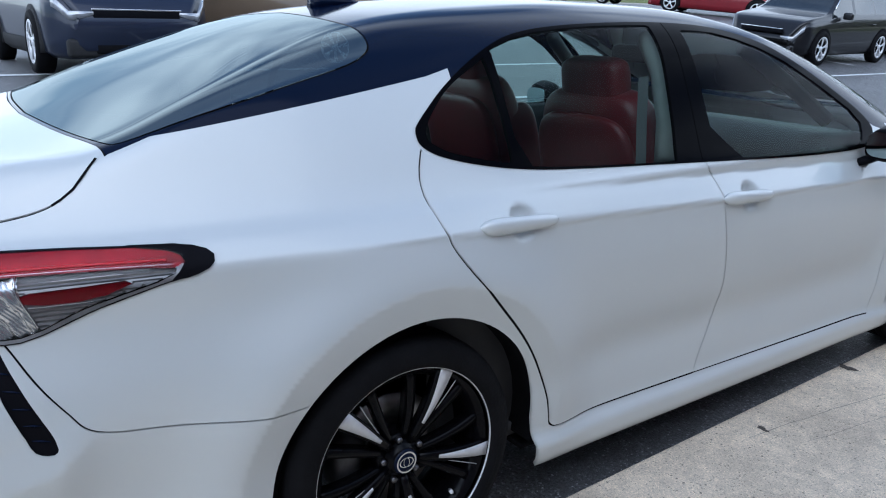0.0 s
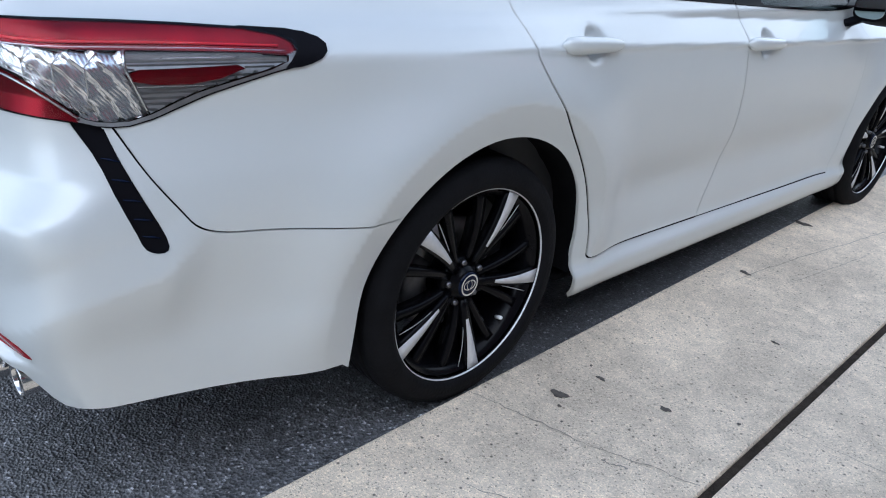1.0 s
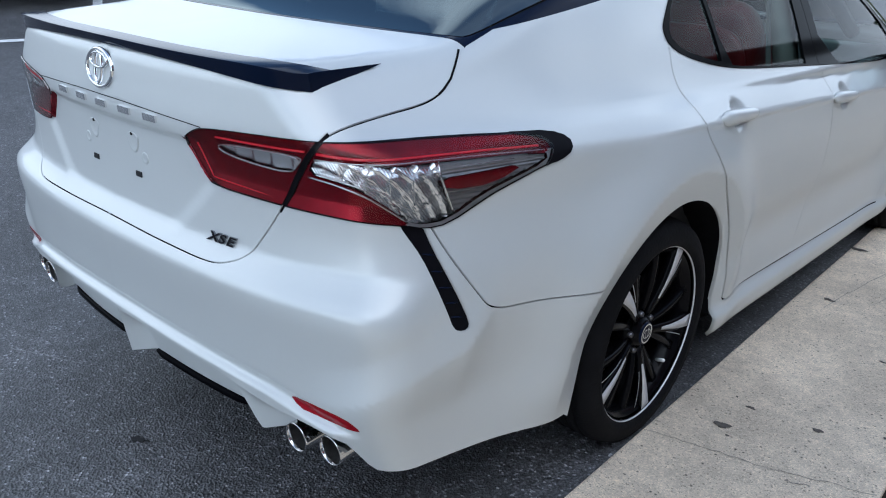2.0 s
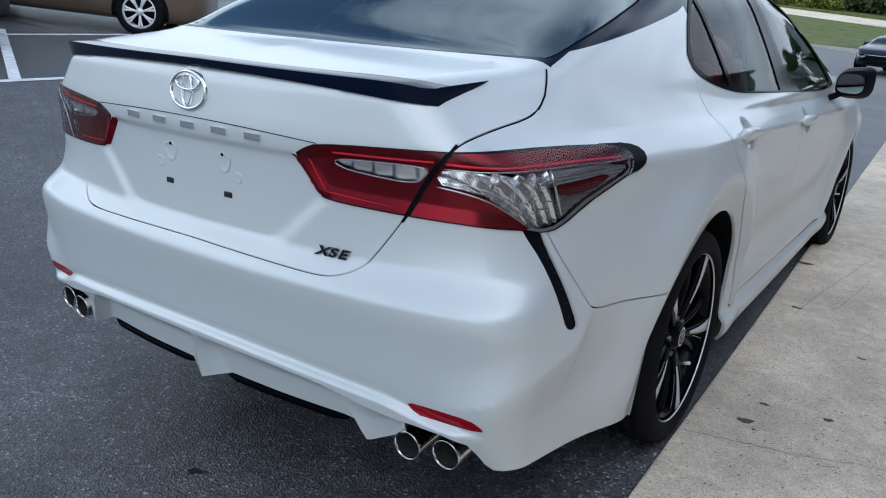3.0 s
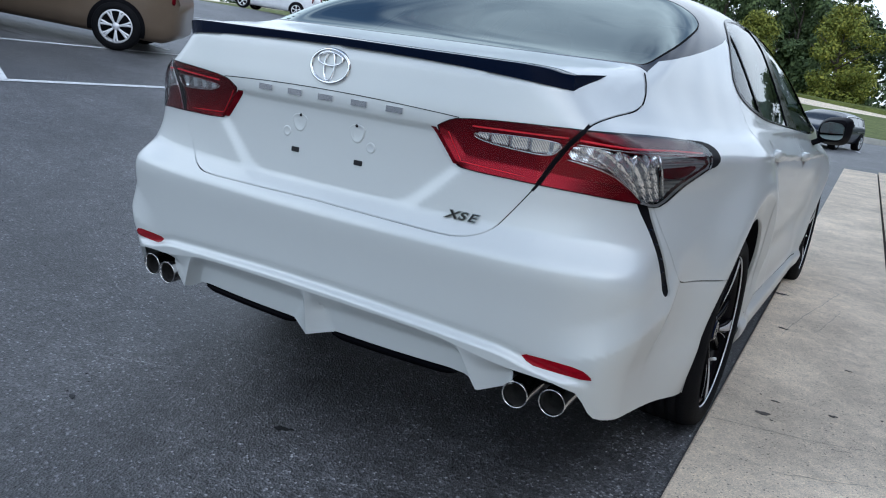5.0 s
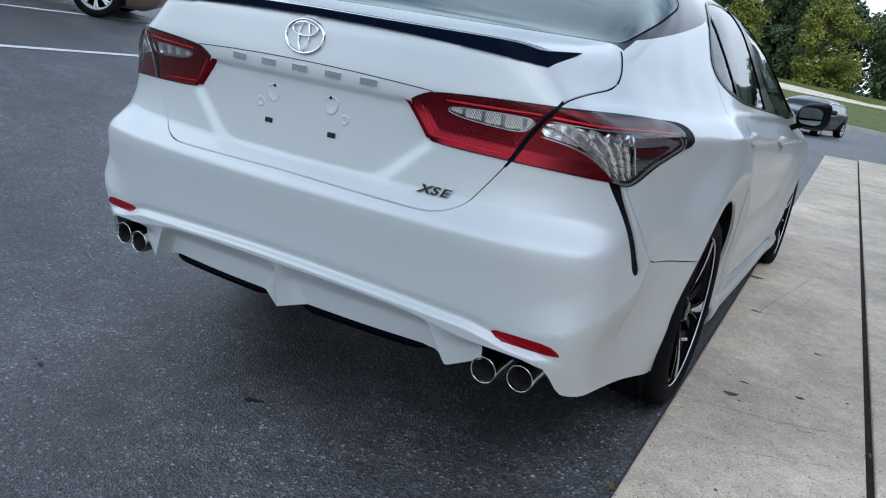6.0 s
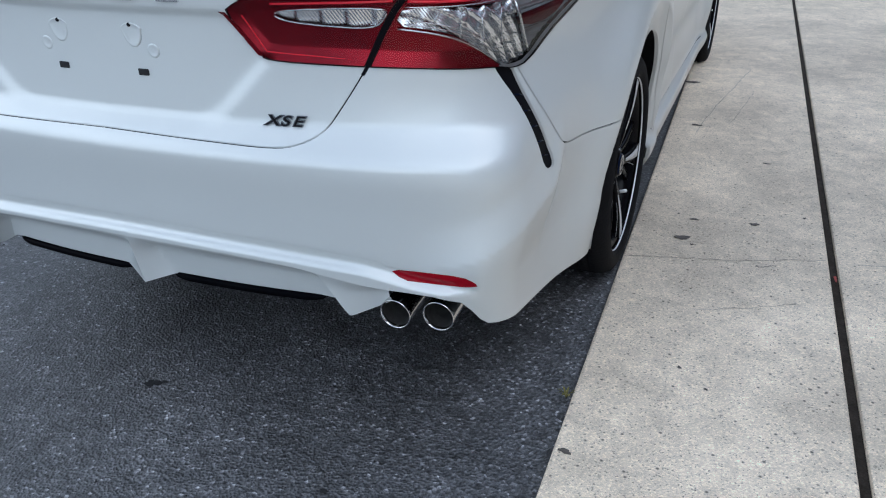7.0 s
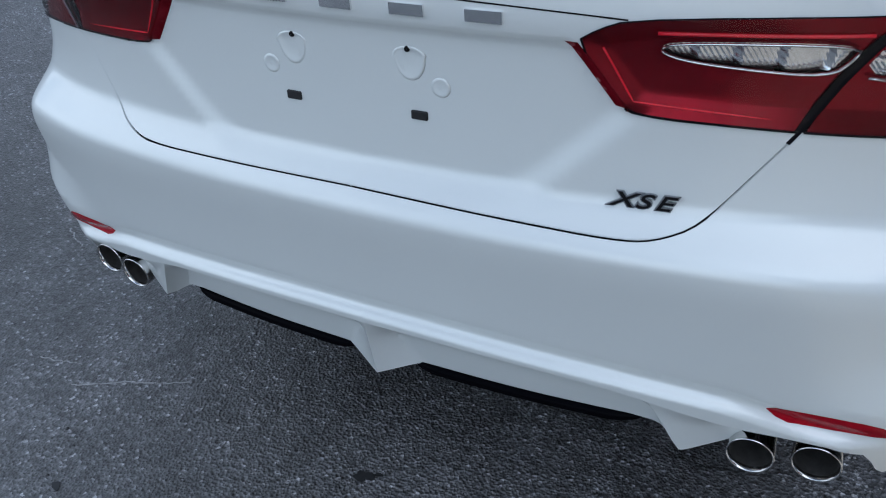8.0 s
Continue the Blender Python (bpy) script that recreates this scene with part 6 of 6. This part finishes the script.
build_vehicle("parked_car", ground_pose(6.2, 25.0, 205), "white hatchback beyond the walkway", "car", 4.1, 1.75, 1.5, WHITE_P, HATCH_TOP, HATCH_BELT, 0.315, (1.25, -1.32), HATCH_GLASS)

# ---- verge, road beyond, trees ----
def verge(x0, x1, y0, y1, name, mat, label, cat, z=0.10, rise=0.0):
    bm = bmesh.new()
    nx, ny = 14, 10
    g = [[bm.verts.new((x0 + (x1 - x0) * i / nx, y0 + (y1 - y0) * j / ny + 0.16 * -(x0 + (x1 - x0) * i / nx), float(far_z(x0 + (x1 - x0) * i / nx)) + z + rise * j / ny)) for i in range(nx + 1)] for j in range(ny + 1)]
    for j in range(ny):
        for i in range(nx):
            bm.faces.new((g[j][i], g[j][i + 1], g[j + 1][i + 1], g[j + 1][i]))
    for j in (0, ny):
        low = [bm.verts.new((v.co.x, v.co.y, v.co.z - 0.5)) for v in g[j]]
        for i in range(nx):
            bm.faces.new((g[j][i], low[i], low[i + 1], g[j][i + 1]) if j == 0 else (g[j][i + 1], low[i + 1], low[i], g[j][i]))
    return tagged(put_mesh(name, bm, mat, None, "", False), label, cat, kind="structure")


verge(-70, 60, 35.5, 35.75, "kerb", KERB, "pale concrete kerb along the verge", "kerb", 0.11)
verge(-70, 60, 35.75, 58, "verge", GRASS, "mown green grass verge", "grass", 0.13, 0.9)
verge(-120, 90, 58, 72, "road", CONCRETE, "pale far road behind the verge", "road", 1.0, 0.4)
verge(-200, 160, 72, 200, "meadow", GRASS, "rough grass under the trees", "grass", 1.4, 2.0)


def leaf_material(name, c, c2):
    m = bpy.data.materials.new(name)
    m.use_nodes = True
    t = m.node_tree
    b = t.nodes["Principled BSDF"]
    geo = t.nodes.new("ShaderNodeNewGeometry").outputs["Random Per Island"]
    col = ramp(t, geo, [(0.0, tuple(k * 0.55 for k in c)), (0.5, c), (1.0, c2)])
    t.links.new(col, b.inputs["Base Color"])
    b.inputs["Roughness"].default_value, b.inputs["Specular IOR Level"].default_value = 0.7, 0.25
    return m


LEAF_DARK = leaf_material("dark_foliage", (0.075, 0.112, 0.044), (0.125, 0.165, 0.06))
LEAF_LIGHT = leaf_material("yellow_green_foliage", (0.15, 0.175, 0.028), (0.26, 0.25, 0.04))
BARK = material("bark", (0.07, 0.055, 0.042), 0.9, vary=0.3, vary_scale=6, bump=0.5, bump_scale=20)


def build_tree(m, height, spread, leaf, seed, label, base=0.04, count=17000):
    q = random.Random(seed)
    tree = empty("tree", m, label, "tree", "trees behind the road")
    bm = bmesh.new()
    tube(bm, [(0, 0, 0), (0.1, 0, height * 0.25), (-0.05, 0.1, height * 0.5), (0.05, 0, height * 0.85)], [0.22, 0.17, 0.12, 0.03], 8)
    for k in range(7):
        a = q.uniform(0, 6.28)
        z = height * q.uniform(0.2, 0.6)
        tube(bm, [(0, 0, z), (math.cos(a) * spread * 0.4, math.sin(a) * spread * 0.4, z + height * 0.12), (math.cos(a) * spread * 0.75, math.sin(a) * spread * 0.75, z + height * 0.2)], [0.08, 0.05, 0.015], 6)
    part("trunk", bm, BARK, tree)
    clumps = []
    for k in range(46):
        u = q.random()
        z = height * (base + (1 - base) * u)
        rr = spread * math.sin(math.pi * min(1, 0.18 + 0.80 * u) ** 0.9) ** 0.7
        a = q.uniform(0, 6.28)
        d = rr * q.uniform(0.25, 0.95)
        clumps.append((d * math.cos(a), d * math.sin(a), z, spread * q.uniform(0.18, 0.36)))
    vs, fs = [], []
    for k in range(count):
        cx, cy, cz, r = clumps[k % len(clumps)]
        d = Vector((q.gauss(0, 1), q.gauss(0, 1), q.gauss(0, 1))).normalized() * r * q.uniform(0.55, 1.05)
        c = Vector((cx, cy, max(0.3, cz + d.z * 0.8))) + Vector((d.x, d.y, 0))
        s = q.uniform(0.09, 0.21) * height / 11
        n = (d.normalized() + Vector((q.uniform(-0.7, 0.7), q.uniform(-0.7, 0.7), q.uniform(-0.3, 0.9)))).normalized()
        a = n.orthogonal().normalized()
        b = n.cross(a)
        i = len(vs)
        k2 = q.uniform(0.6, 1.0)
        vs += [tuple(c + a * s), tuple(c + b * s * k2), tuple(c - a * s), tuple(c - b * s * k2)]
        fs.append((i, i + 1, i + 2, i + 3))
    me = bpy.data.meshes.new("crown")
    me.from_pydata(vs, [], fs)
    me.materials.append(leaf)
    ob = new("crown", me)
    ob.parent = tree
    return tree


trees = [build_tree(pose(-5.5, 84, 1.6), 9.0, 3.9, LEAF_LIGHT, 11, "yellow-green broadleaf tree behind the road"),
         build_tree(pose(9.5, 86, 1.6), 8.2, 4.2, LEAF_LIGHT, 12, "yellow-green broadleaf tree behind the road"),
         build_tree(pose(-11, 96, 1.8), 14.5, 5.2, LEAF_DARK, 13, "tall dark green broadleaf tree behind the road", 0.03, 20000),
         build_tree(pose(2, 98, 1.8), 13.5, 5.4, LEAF_DARK, 14, "tall dark green broadleaf tree behind the road", 0.03, 20000)]
for k, (x, y, s, turn, src) in enumerate(((-19, 94, 1.0, 40, 2), (-28, 97, 1.05, 120, 3), (-37, 95, 0.95, 200, 2), (-46, 99, 1.1, 300, 3), (-56, 96, 1.0, 80, 2), (11, 100, 0.95, 60, 2), (20, 97, 1.0, 150, 3),
                                         (29, 100, 0.95, 230, 2), (38, 98, 1.05, 20, 3), (-7, 106, 1.15, 170, 3), (6, 108, 1.05, 280, 2), (16, 109, 1.0, 310, 3), (-15, 106, 1.1, 220, 2), (-24, 108, 1.15, 30, 3),
                                         (18, 88, 0.85, 90, 0), (-14, 87, 0.9, 200, 0), (-22, 88, 0.8, 300, 1), (26, 89, 0.9, 140, 1), (-33, 90, 0.9, 20, 0), (47, 99, 1.0, 70, 2), (57, 97, 1.0, 200, 3), (-66, 97, 1.0, 10, 3))):
    copy_thing(trees[src], pose(x, y, 1.6, 0, 0, turn) @ Matrix.Diagonal((s, s, s, 1)))


def build_woods(seed=31):
    """Undergrowth and the far wood behind the trees, as one mass of leaves."""
    q = random.Random(seed)
    clumps = [(q.uniform(-110, 90), q.uniform(93, 118), q.uniform(0.5, 9.5), q.uniform(1.2, 2.6)) for _ in range(420)]
    vs, fs = [], []
    for k in range(52000):
        cx, cy, cz, r = clumps[k % len(clumps)]
        d = Vector((q.gauss(0, 1), q.gauss(0, 1), q.gauss(0, 1))).normalized() * r * q.uniform(0.5, 1.05)
        c = Vector((cx, cy, 1.8 + max(0.1, cz + d.z))) + Vector((d.x, d.y, 0))
        n = (d.normalized() + Vector((q.uniform(-0.7, 0.7), q.uniform(-0.7, 0.7), q.uniform(-0.3, 0.9)))).normalized()
        a = n.orthogonal().normalized() * q.uniform(0.16, 0.36)
        b = n.cross(a) * q.uniform(0.6, 1.0)
        i = len(vs)
        vs += [tuple(c + a), tuple(c + b), tuple(c - a), tuple(c - b)]
        fs.append((i, i + 1, i + 2, i + 3))
    me = bpy.data.meshes.new("far_woods")
    me.from_pydata(vs, [], fs)
    me.materials.append(LEAF_DARK)
    tagged(new("far_woods", me), "dense dark green wood and undergrowth behind the road", "woods", kind="stuff")


build_woods()


def build_weed(x, y, seed):
    """A small tuft in the crack along the slab's edge."""
    q = random.Random(seed)
    bm = bmesh.new()
    for _ in range(16):
        a, l = q.uniform(0, 6.28), q.uniform(0.018, 0.042)
        tip = Vector((math.cos(a) * l * 0.7, math.sin(a) * l * 0.7, l * 0.6))
        side = Vector((-math.sin(a), math.cos(a), 0)) * 0.0022
        mid = tip * 0.55 + Vector((0, 0, l * 0.25))
        v = [bm.verts.new(p) for p in (side, mid + side, tip, mid - side, -side)]
        bm.faces.new(v)
    tuft = empty("weed", pose(x, y, 0.004), "small dry yellow-green weed in the slab's edge crack", "weed")
    part("leaf_tuft", bm, leaf_material("dry_weed", (0.16, 0.15, 0.05), (0.28, 0.24, 0.09)), tuft, "", False)


build_weed(0.912, -0.74, 3)

# ---- the building behind the walkway ----
WALL = material("bronze_grey_wall_panel", (0.11, 0.11, 0.115), 0.8, vary=0.06, vary_scale=1.5, bump=0.1, bump_scale=60)
BAND = material("red_fascia", (0.30, 0.012, 0.016), 0.4, vary=0.1, vary_scale=3)
STORE = material("shop_glass", (0.02, 0.024, 0.026), 0.04, spec=0.9, vary=0.1, vary_scale=2)
FRAME_M = material("dark_window_frame", (0.03, 0.03, 0.032), 0.4, 0.5)
hall = empty("showroom", WALK @ pose(5.4, 0, 0), "bronze grey showroom with a red fascia above large dark windows", "building")
Y0, Y1 = -13.0, 26.0
bm = bmesh.new()
box(bm, 0, Y0, 0.0, 0.4, Y1, 1.0, 0.01)
box(bm, 0, Y0, 2.3, 0.4, Y1, 3.0, 0.01)
part("wall", bm, WALL, hall)
bm = bmesh.new()
box(bm, 0.0, Y0, 3.55, 0.4, Y1, 5.4, 0.01)
part("parapet", bm, WALL, hall, "bronze grey parapet")
bm = bmesh.new()
box(bm, -0.12, Y0, 3.003, 0.4, Y1, 3.547, 0.02)
part("fascia", bm, BAND, hall, "red fascia band")
for k in range(13):
    bm = bmesh.new()
    y = Y0 + 3 * k
    box(bm, 0.12, y + 0.06, 1.0, 0.16, y + 2.94, 2.3)
    w_ = part("window", bm, STORE, hall, "large dark shop window", False)
    bm = bmesh.new()
    box(bm, 0.05, y - 0.06, 1.0, 0.25, y + 0.06, 2.3, 0.01)
    part("window_frame", bm, FRAME_M, w_)
bm = bmesh.new()
box(bm, -0.3, Y0 - 0.2, 5.403, 9, Y1 + 0.2, 5.5, 0.02)
part("roof", bm, FRAME_M, hall)
bm = bmesh.new()
box(bm, 0.41, Y0, 0, 9, Y0 + 0.3, 5.4)
box(bm, 0.41, Y1 - 0.3, 0, 9, Y1, 5.4)
box(bm, 8.7, Y0 + 0.3, 0, 9, Y1 - 0.3, 5.4)
part("wall", bm, WALL, hall)
